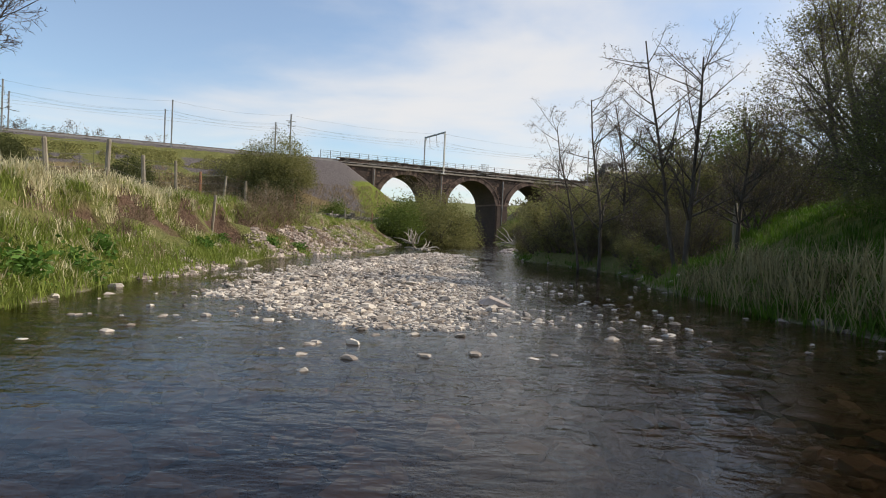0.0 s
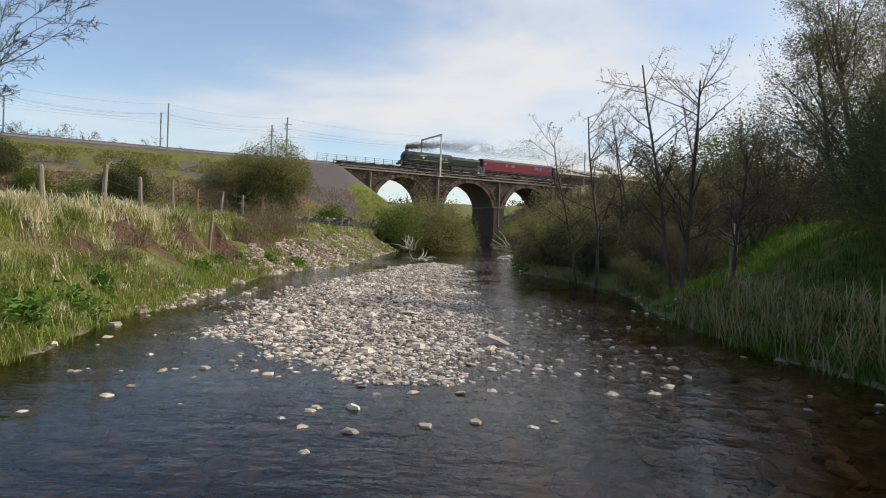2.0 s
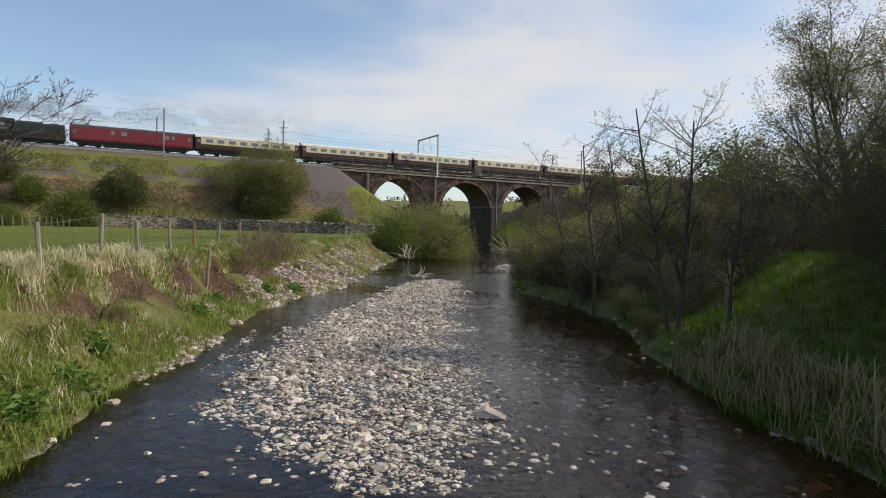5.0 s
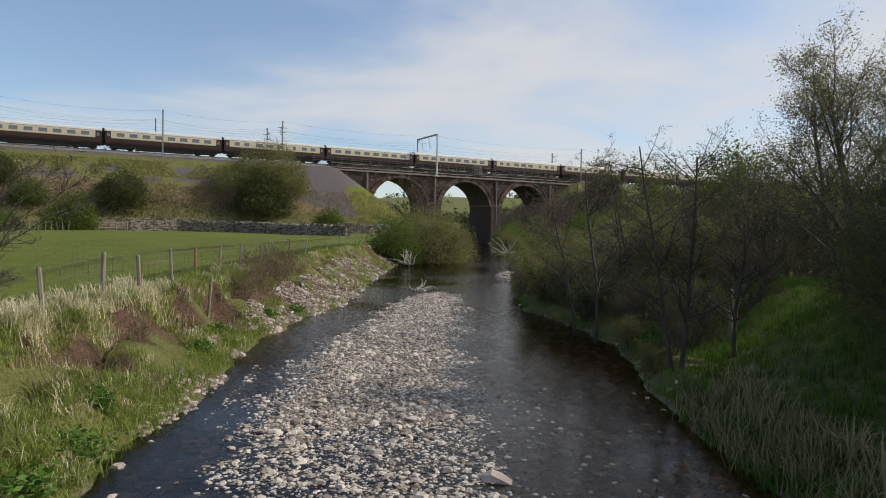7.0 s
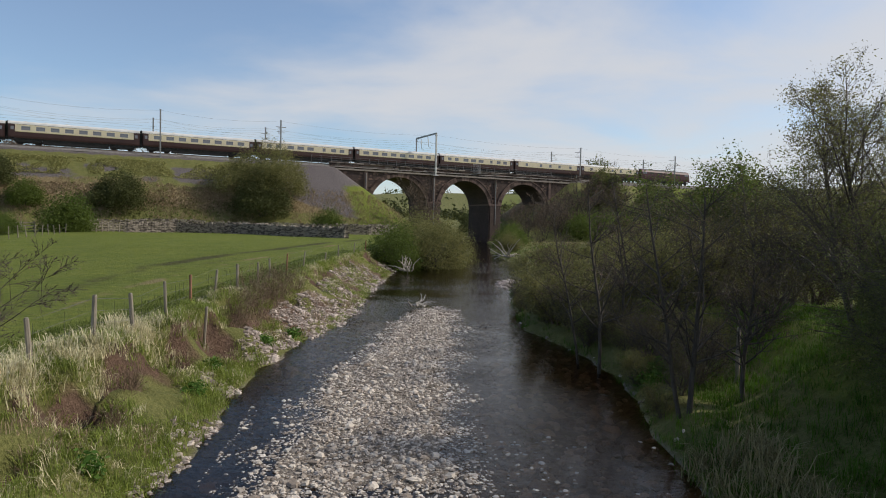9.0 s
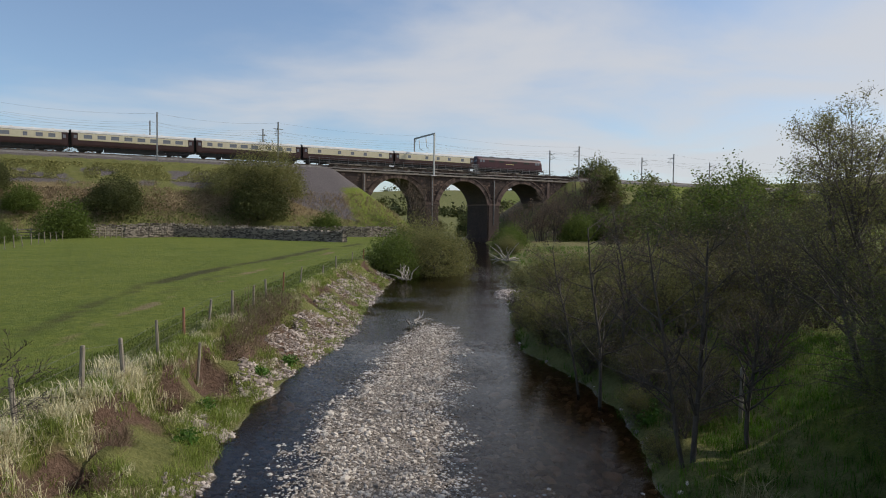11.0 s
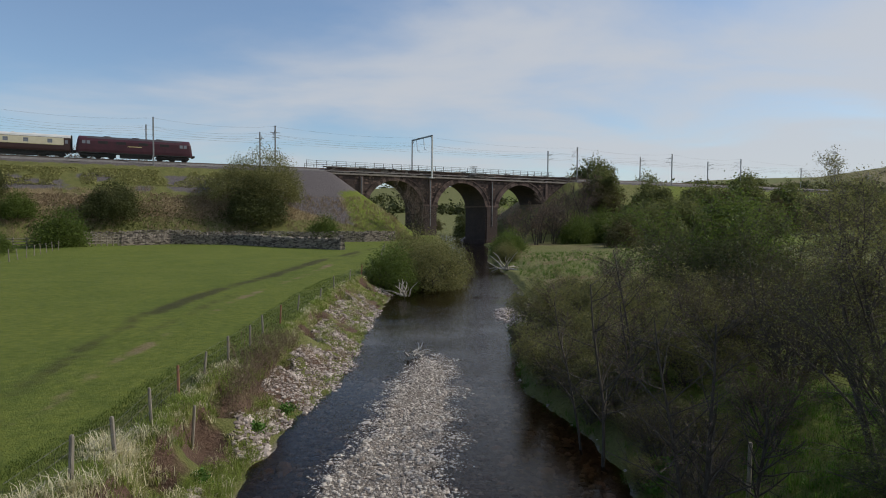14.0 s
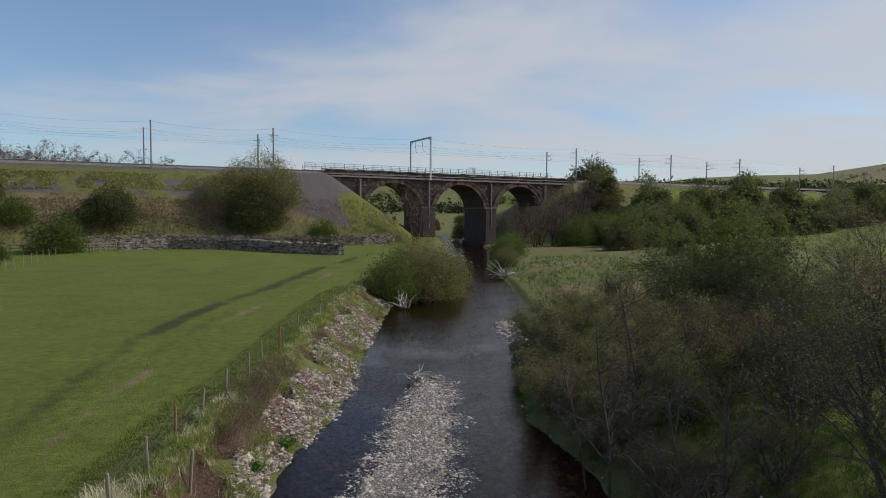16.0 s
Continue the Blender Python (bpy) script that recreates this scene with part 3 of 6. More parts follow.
def build_water():
    xs, ys = np.linspace(0, 1, 24), axis(-2, 60, 0.5, -40, 200, 2, -390, 1500)
    me, co = sheet("water", xs, ys, lambda a, b: a * 0, M_WATER)
    xl, xr = np.interp(co[:, 1], L_Y, L_X) - 0.7, np.interp(co[:, 1], R_Y, R_X) + 0.6
    co[:, 0] = xl + (xr - xl) * co[:, 0]
    me.vertices.foreach_set("co", co.ravel())
    me.update()
    return tagged(new("water", me), "shallow dark river water rippling over a stony bed", "river", kind="structure")


build_ground()
build_water()


# ---- stones ----
def pebble(r, rng, flat=0.55):
    """A worn, angular stone: rings of uneven corners."""
    k = 5
    rings = []
    for z, s in ((-0.7, 0.75), (0.1, 1.0), (0.75, 0.62)):
        rings.append([Vector((math.cos(a) * r * s * rng.uniform(0.7, 1.25), math.sin(a) * r * s * rng.uniform(0.7, 1.25) * 0.75, z * r * flat * rng.uniform(0.85, 1.15)))
                      for a in (2 * math.pi * (i + rng.uniform(-0.2, 0.2)) / k for i in range(k))])
    return Shape().loft(rings)


def scatter(shape, forms, spots, rng):
    for x, y, z, s in spots:
        form = rng.choice(forms)
        m = pose(x, y, z, rng.uniform(-16, 16), rng.uniform(-16, 16), rng.uniform(0, 360)) @ Matrix.Scale(s, 4)
        k = len(shape.v)
        shape.v.extend((np.array(form.v) @ np.array(m.to_3x3()).T + np.array(m.translation)).tolist())
        shape.f.extend([tuple(i + k for i in f) for f in form.f])


def build_gravel():
    rng = random.Random(5)
    forms = [pebble(1.0, rng, rng.uniform(0.3, 0.6)) for _ in range(18)]
    bar = empty("gravel_bar", pose(0, 0, 0), "bar of pale sun-dried river stones in mid-stream", "gravel bar", kind="structure")
    spots = []
    for _ in range(50000):
        y = 4.6 + 24 * rng.random() ** 1.25
        a, b = np.interp(y, BAR_Y, BAR_L), np.interp(y, BAR_Y, BAR_R)
        x = rng.uniform(a - 0.7, b + 0.9)
        if x < float(np.interp(y, L_Y, L_X)) + 0.55:
            continue
        z = gz(x, y)
        if z < rng.uniform(-0.2, -0.01):
            continue
        s = min(0.12, rng.lognormvariate(-3.7, 0.52))
        spots.append((x, y, max(z, -0.3 * s) + s * 0.12, s))
    for _ in range(3400):        # thinly strewn round the foot of the bar
        y = rng.uniform(3.0, 11)
        x = rng.gauss(0.35, 1.35)
        z = gz(x, y)
        if z < -0.03:
            if rng.random() < 0.42 * sstep(2.8, 6.5, y):
                spots.append((x, y, rng.uniform(-0.03, 0.0), rng.uniform(0.022, 0.065)))
    near = [s for s in spots if 4.5 < s[1] < 9.0][:300]
    single = [f.mesh("stone", M_STONE_ONE) for f in forms]
    for x, y, z, s in near:
        ob = new("stone", rng.choice(single))
        ob.parent = bar
        ob.matrix_world = pose(x, y, z, rng.uniform(-16, 16), rng.uniform(-16, 16), rng.uniform(0, 360)) @ Matrix.Scale(s, 4)
    rest = Shape()
    taken_ = set(near)
    scatter(rest, forms, [s for s in spots if s not in taken_], rng)
    tagged(part("loose_stones", rest, M_STONE, bar), kind="stuff")
    # stones lying under the shallow water
    under = Shape()
    lie = []
    for _ in range(6500):
        y = -5 + 30 * rng.random() ** 1.3
        x = rng.uniform(float(np.interp(y, L_Y, L_X)), float(np.interp(y, R_Y, R_X)))
        z = gz(x, y)
        if z < -0.1:
            s = rng.lognormvariate(-2.5, 0.45)
            lie.append((x, y, z + 0.15 * s, min(s, 0.3)))
    scatter(under, forms, lie, rng)
    tagged(part("bed_stones", under, M_BANKSTONE), "brown stones lying on the river bed", "stones", kind="stuff")
    # boulders that stand out of the water, each on its own
    rocks = [(0.44, 3.59, 0.085), (0.23, 4.12, 0.055), (-1.33, 3.86, 0.05), (-0.64, 5.89, 0.09), (0.43, 5.7, 0.07), (0.85, 5.03, 0.06), (-0.65, 4.9, 0.07), (-0.36, 4.78, 0.05), (2.15, 5.65, 0.06), (-2.71, 6.25, 0.05), (-3.07, 5.54, 0.05),
             (1.65, 5.89, 0.09), (1.42, 5.45, 0.07), (1.6, 5.62, 0.06), (1.05, 2.4, 0.05), (-0.03, 2.1, 0.035), (-3.25, 6.95, 0.13), (-3.6, 9.6, 0.1), (0.7, 6.15, 0.1), (-0.9, 5.9, 0.1)]
    for x, y, s in rocks:
        ob = new("river_rock", pebble(1.0, rng, 0.6).mesh("river_rock", M_PALESTONE))
        ob.matrix_world = pose(x, y, max(gz(x, y), -0.05) + 0.02, rng.uniform(-8, 8), rng.uniform(-8, 8), rng.uniform(0, 360)) @ Matrix.Scale(s, 4)
        tagged(ob, "pale angular rock standing out of shallow river water", "rock", "rocks in the river")
    # rubble along the eroded bank, and the small spit by the other shore
    rub = Shape()
    spots = []
    for _ in range(21000):
        y = 8 + 42 * rng.random()
        d = rng.uniform(-0.25, float(np.interp(y, [8, 12, 15, 19, 26, 45, 50], [0.25, 0.5, 1.0, 1.5, 2.1, 2.1, 0.9])))
        x = float(np.interp(y, L_Y, L_X)) - d
        if vnoise(x / 1.1, y / 1.1, 7) + vnoise(x / 3.5, y / 3.5, 8) < (-0.2 if y > 20 else (-0.06 if y > 13 else 0.46)) + 0.12 * max(0, d - 1.0):
            continue
        if y < 12 and rng.random() < 0.8:
            continue
        s = min(0.15 if y > 12 else 0.07, rng.lognormvariate(-3.25, 0.55))
        spots.append((x, y, gz(x, y) + 0.15 * s, s))
    for _ in range(1100):
        x, y = rng.gauss(4.3, 0.75), rng.gauss(39.5, 2.4)
        z = gz(x, y)
        if z > -0.12:
            spots.append((x, y, z, rng.uniform(0.06, 0.16)))
    for _ in range(70):          # shore stones under the far bank
        y = rng.uniform(5, 40)
        x = float(np.interp(y, R_Y, R_X)) + rng.gauss(-0.05, 0.15)
        spots.append((x, y, max(gz(x, y), -0.05), rng.uniform(0.04, 0.12)))
    scatter(rub, forms, spots, rng)
    tagged(part("bank_rubble", rub, M_BANKSTONE), "pinkish grey rubble along the eroded river bank", "stones", kind="stuff")


build_gravel()


# ---- viaduct ----
PIERS = [(1.6, 5.0), (17.6, 20.9)]
ARCHES = [(-11.4, 1.6), (5.0, 17.6), (20.9, 33.7)]
V0, V1, SPRING, RISE, DECK = -2.7, 6.4, 8.7, 5.2, 15.2


def arch_z(a, b, u):
    """Height of an arch's soffit at u: a circle's segment."""
    h = (b - a) / 2
    r = (h * h + RISE * RISE) / (2 * RISE)
    d = u - (a + b) / 2
    return SPRING + RISE - r + math.sqrt(max(r * r - d * d, 0))


def build_viaduct():
    via = empty("viaduct", bridge_pose(0, 0, 0), "three-arched dark sandstone railway viaduct over the river", "viaduct", kind="structure")
    body = Shape()
    span = [(-20.5, ARCHES[0][0], None)]
    for k, (a, b) in enumerate(ARCHES):
        span.append((a, b, k))
        span.append((b, ARCHES[k + 1][0] if k < 2 else 44.0, None))
    for a, b, k in span:
        if k is None:
            body.box(a, b, V0, V1, -1.5, DECK)
            continue
        n = 26
        us = [a + (b - a) * i / n for i in range(n + 1)]
        for i in range(n):
            u0, u1 = us[i], us[i + 1]
            z0, z1 = arch_z(a, b, u0), arch_z(a, b, u1)
            vs = [(u0, V0, z0), (u1, V0, z1), (u1, V0, DECK), (u0, V0, DECK), (u0, V1, z0), (u1, V1, z1), (u1, V1, DECK), (u0, V1, DECK)]
            body.add(vs, [(0, 1, 2, 3), (5, 4, 7, 6), (4, 5, 1, 0), (3, 2, 6, 7)])
    part("masonry_body", body, M_MASONRY, via)
    for a, b in PIERS:           # buttressed pier faces and impost ledges
        part("pier_facing", Shape().box(a + 0.25, b - 0.25, V0 - 0.28, V0 - 0.004, -1.5, SPRING - 0.1, chamfer=0.06), M_MASONRY, via)
        part("impost", Shape().box(a - 0.16, b + 0.16, V0 - 0.34, V1 + 0.3, SPRING - 0.12, SPRING + 0.22, chamfer=0.05), M_DRESSED, via)
        part("cutwater_base", Shape().box(a - 0.35, b + 0.35, V0 - 0.6, V1 + 0.6, -1.5, 1.1, chamfer=0.3), M_DRESSED, via)
        part("pilaster", Shape().box((a + b) / 2 - 0.35, (a + b) / 2 + 0.35, V0 - 0.2, V0 - 0.003, SPRING + 0.2, DECK - 0.5, chamfer=0.04), M_DRESSED, via)
    part("pilaster", Shape().box(-12.9, -12.2, V0 - 0.2, V0 - 0.003, 4, DECK - 0.5, chamfer=0.04), M_DRESSED, via)
    part("pilaster", Shape().box(34.4, 35.1, V0 - 0.2, V0 - 0.003, 4, DECK - 0.5, chamfer=0.04), M_DRESSED, via)
    for u in (-12.55, 3.3, 19.25):
        part("drainpipe", Shape().tube([(u, V0 - 0.3, SPRING - 4.5), (u, V0 - 0.3, DECK - 0.9)], 0.09, 7), M_STEEL, via, "pale iron drainpipe")
    for a, b in ARCHES:          # the ring of arch stones, each a wedge
        mid, n = (a + b) / 2, 29
        h = (b - a) / 2
        r = (h * h + RISE * RISE) / (2 * RISE)
        half, cz = math.asin(h / r), SPRING + RISE - r
        for i in range(n):
            t0, t1 = -half + 2 * half * i / n + 0.004, -half + 2 * half * (i + 1) / n - 0.004
            out = 0.78 + (0.06 if i % 2 else 0)
            quad = [(mid + math.sin(t) * q, cz + math.cos(t) * q) for t, q in ((t0, r - 0.02), (t1, r - 0.02), (t1, r + out), (t0, r + out))]
            s = Shape().loft([[Vector((x, y, z)) for x, z in quad] for y in (V0 - 0.16, V0 - 0.003)])
            part("voussoir", s, M_DRESSED, via)
        hood = []
        for i in range(25):
            t = -half + 2 * half * i / 24
            hood.append([Vector((mid + math.sin(t) * q, y, cz + math.cos(t) * q)) for y, q in ((V0 - 0.26, r + 0.88), (V0 - 0.003, r + 0.88), (V0 - 0.003, r + 1.06), (V0 - 0.26, r + 1.06))])
        part("hood_mould", Shape().loft(hood), M_DRESSED, via)
    part("string_course", Shape().box(-20.4, 44, V0 - 0.32, V0 - 0.003, DECK - 0.5, DECK - 0.2, chamfer=0.04), M_COPING, via)
    rng = random.Random(8)
    for v0, v1 in ((V0 - 0.02, V0 + 0.42), (V1 - 0.42, V1 + 0.02)):
        near_side = v0 < 0
        z = DECK + 0.003
        for row, h in enumerate((0.3, 0.26, 0.28)):       # parapet in three rough courses
            u = -20.4 + 0.3 * row
            while u < 43.6:
                w = min(rng.uniform(0.6, 1.6), 43.9 - u)
                out = rng.uniform(-0.07, 0.07) if near_side else 0.0
                ob = part("parapet_block", Shape().box(0, w - 0.04, v0 - out, v1, 0, h - 0.03, chamfer=0.03), M_DRESSED if rng.random() < 0.7 else M_COPING, via)
                ob.location = (u, 0, z)
                u += w
            z += h
        u = -20.5
        while u < 43.8:          # broken, uneven coping blocks
            w = rng.uniform(0.9, 1.7)
            b = Shape().box(0, w - 0.03, v0 - 0.16 + rng.uniform(-0.1, 0.06), v1 + 0.1, 0, 0.2 + rng.uniform(-0.06, 0.08), chamfer=0.05)
            ob = part("coping_block", b, M_COPING, via)
            ob.location, ob.rotation_euler = (u, 0, z + 0.004), (0, rng.uniform(-0.02, 0.02), 0)
            u += w
        u = -20.4                # under-course of rough blocks
        while u < 43.8 and near_side:
            w = rng.uniform(0.7, 1.5)
            if rng.random() < 0.75:
                ob = part("corbel_block", Shape().box(0, w - 0.05, V0 - rng.uniform(0.16, 0.34), V0 - 0.002, 0, 0.17, chamfer=0.03), M_COPING, via)
                ob.location = (u, 0, DECK - 0.19)
            u += w
    rough = Shape()              # weathered blocks that stand proud of the face
    for _ in range(1500):
        u, z = rng.uniform(-20, 43.5), rng.uniform(0.5, DECK - 0.7)
        if any(a - 0.2 < u < b + 0.2 and z < arch_z(a, b, min(max(u, a), b)) + 1.15 for a, b in ARCHES):
            continue
        w, h = rng.uniform(0.3, 0.75), rng.choice((0.17, 0.34, 0.34))
        z = round(z / 0.36) * 0.36
        rough.box(u, u + w, V0 - rng.uniform(0.015, 0.09), V0 - 0.002, z, z + h)
    tagged(part("rough_blocks", rough, M_FACE, via), kind="stuff")
    rail = empty("parapet_railing", bridge_pose(0, 0, DECK + 0.95), "dull grey steel tube railing along the viaduct parapet", "railing")
    for v in (V0 + 0.15, V1 - 0.15):
        a, b = (-24.0, 36.5) if v < 0 else (-22, 44)
        for z in (0.35, 0.75, 1.15):
            part("rail", Shape().tube([(a, v, z), (b, v, z)], 0.03, 5), M_RAILING, rail)
        u = a
        while u <= b:
            part("post", Shape().box(u - 0.045, u + 0.045, v - 0.045, v + 0.045, -0.4, 1.2), M_RAILING, rail)
            u += 2.05
    cage = empty("refuge_cage", bridge_pose(13.2, V0 + 0.1, DECK + 0.9), "small steel refuge cage on the viaduct parapet", "refuge")
    for k in range(7):
        part("bar", Shape().box(k * 0.3 - 0.03, k * 0.3 + 0.03, -0.5, -0.44, -0.3, 1.6), M_STEEL, cage)
    part("floor_plate", Shape().box(-0.1, 1.9, -0.6, 0.3, -0.36, -0.28), M_STEEL, cage)
    part("top_bar", Shape().box(-0.1, 1.9, -0.5, -0.44, 1.6, 1.66), M_STEEL, cage)


build_viaduct()


def build_track():
    bed = Shape()
    secs = []
    for i in range(85):
        u = -330 + 8.4 * i
        z = rail_z(u)
        secs.append([Vector((*at_uv(u, v), z + dz)) for v, dz in ((-3.1, -0.75), (-2.1, -0.3), (5.8, -0.3), (6.8, -0.75))])
    bed.loft(secs, cap=True)
    tagged(part("ballast", bed, M_BALLAST), "grey crushed-stone ballast under two railway tracks", "ballast", kind="structure")
    for c in (0.0, 3.6):
        for g in (-0.75, 0.75):
            r = Shape().loft([[Vector((*at_uv(u, c + g + dv), rail_z(u) + dz)) for dv, dz in ((-0.035, -0.16), (0.035, -0.16), (0.035, 0), (-0.035, 0))] for u in (-330, -100, 0, 100, 380)])
            tagged(part("running_rail", r, M_RAIL), "rusty steel running rail on the ballast", "rail", "rails of the railway", "structure")


build_track()


# ---- overhead line ----
def mast(u, v, top, side, two=False, foot=None):
    zr = rail_z(u)
    ob = empty("catenary_mast", bridge_pose(u, v, zr), "grey steel overhead-line mast beside the railway", "mast", "overhead line masts")
    part("pole", Shape().box(-0.12, 0.12, -0.12, 0.12, -1.2 if foot is None else foot, top, chamfer=0.02), M_STEEL, ob)
    for z in ((5.1, 6.3) if not two else (4.9, 6.0)):
        part("bracket_arm", Shape().tube([(0, 0, z), (0, side * 2.2, z + 0.25)], 0.05, 5), M_STEEL, ob)
        part("insulator", Shape().tube([(0, side * 0.35, z + 0.04), (0, side * 0.75, z + 0.08)], 0.1, 7), M_PALE, ob)
    part("tie", Shape().tube([(0, 0, 7.0), (0, side * 2.1, 5.4)], 0.03, 4), M_STEEL, ob)
    if two:
        part("cross_arm", Shape().box(-0.9, 0.9, -0.06, 0.06, top - 1.3, top - 1.18), M_STEEL, ob)
        part("cross_arm", Shape().box(-0.7, 0.7, -0.06, 0.06, top - 2.2, top - 2.1), M_STEEL, ob)
    part("cap", Shape().box(-0.16, 0.16, -0.16, 0.16, top - 0.004, top + 0.06), M_STEEL, ob)


def build_overhead():
    for u, two in ((-102, False), (-77, False), (-51.7, False), (-30.4, True), (43.4, False), (76, False), (104, False), (150, False), (190, False)):
        mast(u, -3.6, 7.4, 1, two)
        mast(u - 0.6, 7.4, 7.4, -1, two)
    por = empty("catenary_portal", bridge_pose(3.5, 0, rail_z(3.5)), "pale steel overhead-line portal on the viaduct", "portal")
    part("pole", Shape().box(-0.16, 0.16, -3.4, -3.08, -1.3, 7.65, chamfer=0.03), M_PALE, por)
    part("pole", Shape().box(-0.12, 0.12, 6.85, 7.1, -0.9, 7.65, chamfer=0.03), M_STEEL, por)
    part("beam", Shape().box(-0.13, 0.13, -3.4, 7.1, 7.65, 7.95, chamfer=0.03), M_STEEL, por)
    part("bracket_shelf", Shape().box(-0.75, 0.55, -3.6, -2.6, -1.42, -1.28), M_PALE, por, "pale stone bracket below the pole")
    for v, dz in ((-2.6, 0.9), (5.9, 0.9)):
        part("brace", Shape().tube([(0, v, 7.65), (0, v + (-0.6 if v < 0 else 1.0), 7.65 - dz)], 0.06, 5), M_STEEL, por)
    for c in (0.0, 3.6):
        part("dropper", Shape().tube([(0, c + 1.0, 7.65), (0, c + 0.5, 5.2), (0, c - 0.5, 4.9)], 0.05, 5), M_STEEL, por)
        part("insulator", Shape().tube([(0, c + 0.85, 7.0), (0, c + 0.7, 6.3)], 0.1, 7), M_PALE, por)
    us = [-330, -102, -77, -51.7, -30.4, 3.5, 43.4, 76, 104, 150, 190, 330]
    for v, z, sag in ((0, 6.2, 1.0), (0, 4.8, 0.0), (3.6, 6.2, 1.0), (3.6, 4.8, 0.0), (-3.6, 7.3, 0.7), (7.4, 7.3, 0.7)):
        pts = []
        for a, b in zip(us, us[1:]):
            for k in range(6):
                f = k / 6
                u = a + (b - a) * f
                x, y = at_uv(u, v)
                pts.append((x, y, rail_z(u) + z - sag * 4 * f * (1 - f)))
        tagged(part("overhead_wire", Shape().tube(pts, 0.011, 3), M_WIRE), "thin overhead electric wire above the railway", "wire", "overhead wires")


build_overhead()


# ---- the train ----
def coach_profile(hw, z0, z1, zr, n=8):
    """Half-round roof over straight sides, as (y, z) from one sill to the other."""
    pts = [(-hw + 0.06, z0), (-hw, z0 + 0.35), (-hw, z1)]
    for i in range(1, n):
        a = math.pi * i / n
        pts.append((-hw * math.cos(a), z1 + (zr - z1) * math.sin(a) ** 0.8))
    return pts + [(hw, z1), (hw, z0 + 0.35), (hw - 0.06, z0)]


def bogie(parent, x, wheels=2, base=2.6, r=0.46):
    fr = part("bogie", Shape().box(x - base / 2 - 0.7, x + base / 2 + 0.7, -1.12, -0.98, 0.4, 0.75, chamfer=0.02).box(x - base / 2 - 0.7, x + base / 2 + 0.7, 0.98, 1.12, 0.4, 0.75, chamfer=0.02).box(x - 0.4, x + 0.4, -1.1, 1.1, 0.45, 0.85), M_BLACK, parent)
    for k in range(wheels):
        wx = x - base / 2 + base * k / (wheels - 1)
        part("wheelset", Shape().tube([(wx, -0.8, r), (wx, -0.68, r)], r, 14).tube([(wx, 0.68, r), (wx, 0.8, r)], r, 14).tube([(wx, -0.8, r), (wx, 0.8, r)], 0.09, 6), M_BLACK, fr)


def build_coach(kind):
    """kind: (label, lower, upper, roof, list of (x, width) windows)."""
    label, lower, upper, roof_m, wins = kind
    ob = empty("railway_coach", pose(0, 0, 0), label, "railway coach", "coaches of the train")
    prof = coach_profile(1.38, 1.0, 3.25, 3.86)
    side = prof[:3], prof[-3:]
    body = Shape()
    ring = [prof[0], prof[1], prof[2], prof[-3], prof[-2], prof[-1]]
    body.loft([[Vector((x, y, z)) for y, z in ring] for x in (-9.75, 9.75)])
    part("body", body, lower, ob)
    roof = prof[2:-2]
    part("roof", Shape().loft([[Vector((x, y * (1.012 if abs(x) < 9.7 else 1), z + 0.004)) for y, z in roof] for x in (-9.8, 9.8)]), roof_m, ob)
    if upper is not lower:
        for s in (-1, 1):
            y0, y1 = (-1.392, -1.383) if s < 0 else (1.383, 1.392)
            part("upper_panel", Shape().box(-8.8, 8.8, y0, y1, 2.06, 3.2), upper, ob, "cream upper panel")
            part("lining", Shape().box(-8.75, 8.75, y0 - 0.002, y1 + 0.002, 2.01, 2.056), M_BAND, ob)
    for s in (-1, 1):
        for x, w in wins:
            y = s * 1.398
            pane = part("window", Shape().box(x - w / 2, x + w / 2, y - 0.006, y + 0.006, 2.32, 2.96, chamfer=0.0), M_GLASS, ob)
            part("ventilator_bar", Shape().box(x - w / 2, x + w / 2, y - 0.009, y + 0.009, 2.76, 2.79), lower, pane)
        for x in (-9.2, 9.2):
            part("door", Shape().box(x - 0.38, x + 0.38, s * 1.389 - 0.012, s * 1.389 + 0.012, 1.15, 3.05), lower, ob)
            part("door_window", Shape().box(x - 0.22, x + 0.22, s * 1.402 - 0.006, s * 1.402 + 0.006, 2.3, 2.85), M_GLASS, ob)
    for x in (-9.9, 9.9):
        part("gangway", Shape().box(x - 0.13, x + 0.13, -0.6, 0.6, 1.1, 3.8, chamfer=0.05), M_BLACK, ob)
        for y in (-0.87, 0.87):
            part("buffer", Shape().tube([(x * 0.985, y, 1.06), (x * 1.012, y, 1.06)], 0.2, 8), M_BLACK, ob)
    part("underframe", Shape().box(-9.6, 9.6, -1.2, 1.2, 0.8, 0.996), M_BLACK, ob)
    # added black box for the skirts and deep shadow between the bogies
    part("underside_shade_fill", Shape().box(-4.9, 4.9, -1.1, 1.1, 0.3, 0.796, chamfer=0.05), M_BLACK, ob)
    for k in range(6):
        part("roof_vent", Shape().box(-7.5 + 3 * k - 0.2, -7.5 + 3 * k + 0.2, -0.16, 0.16, 3.84, 3.98, chamfer=0.04), roof_m, ob)
    for x in (-7.0, 7.0):
        bogie(ob, x)
    return ob


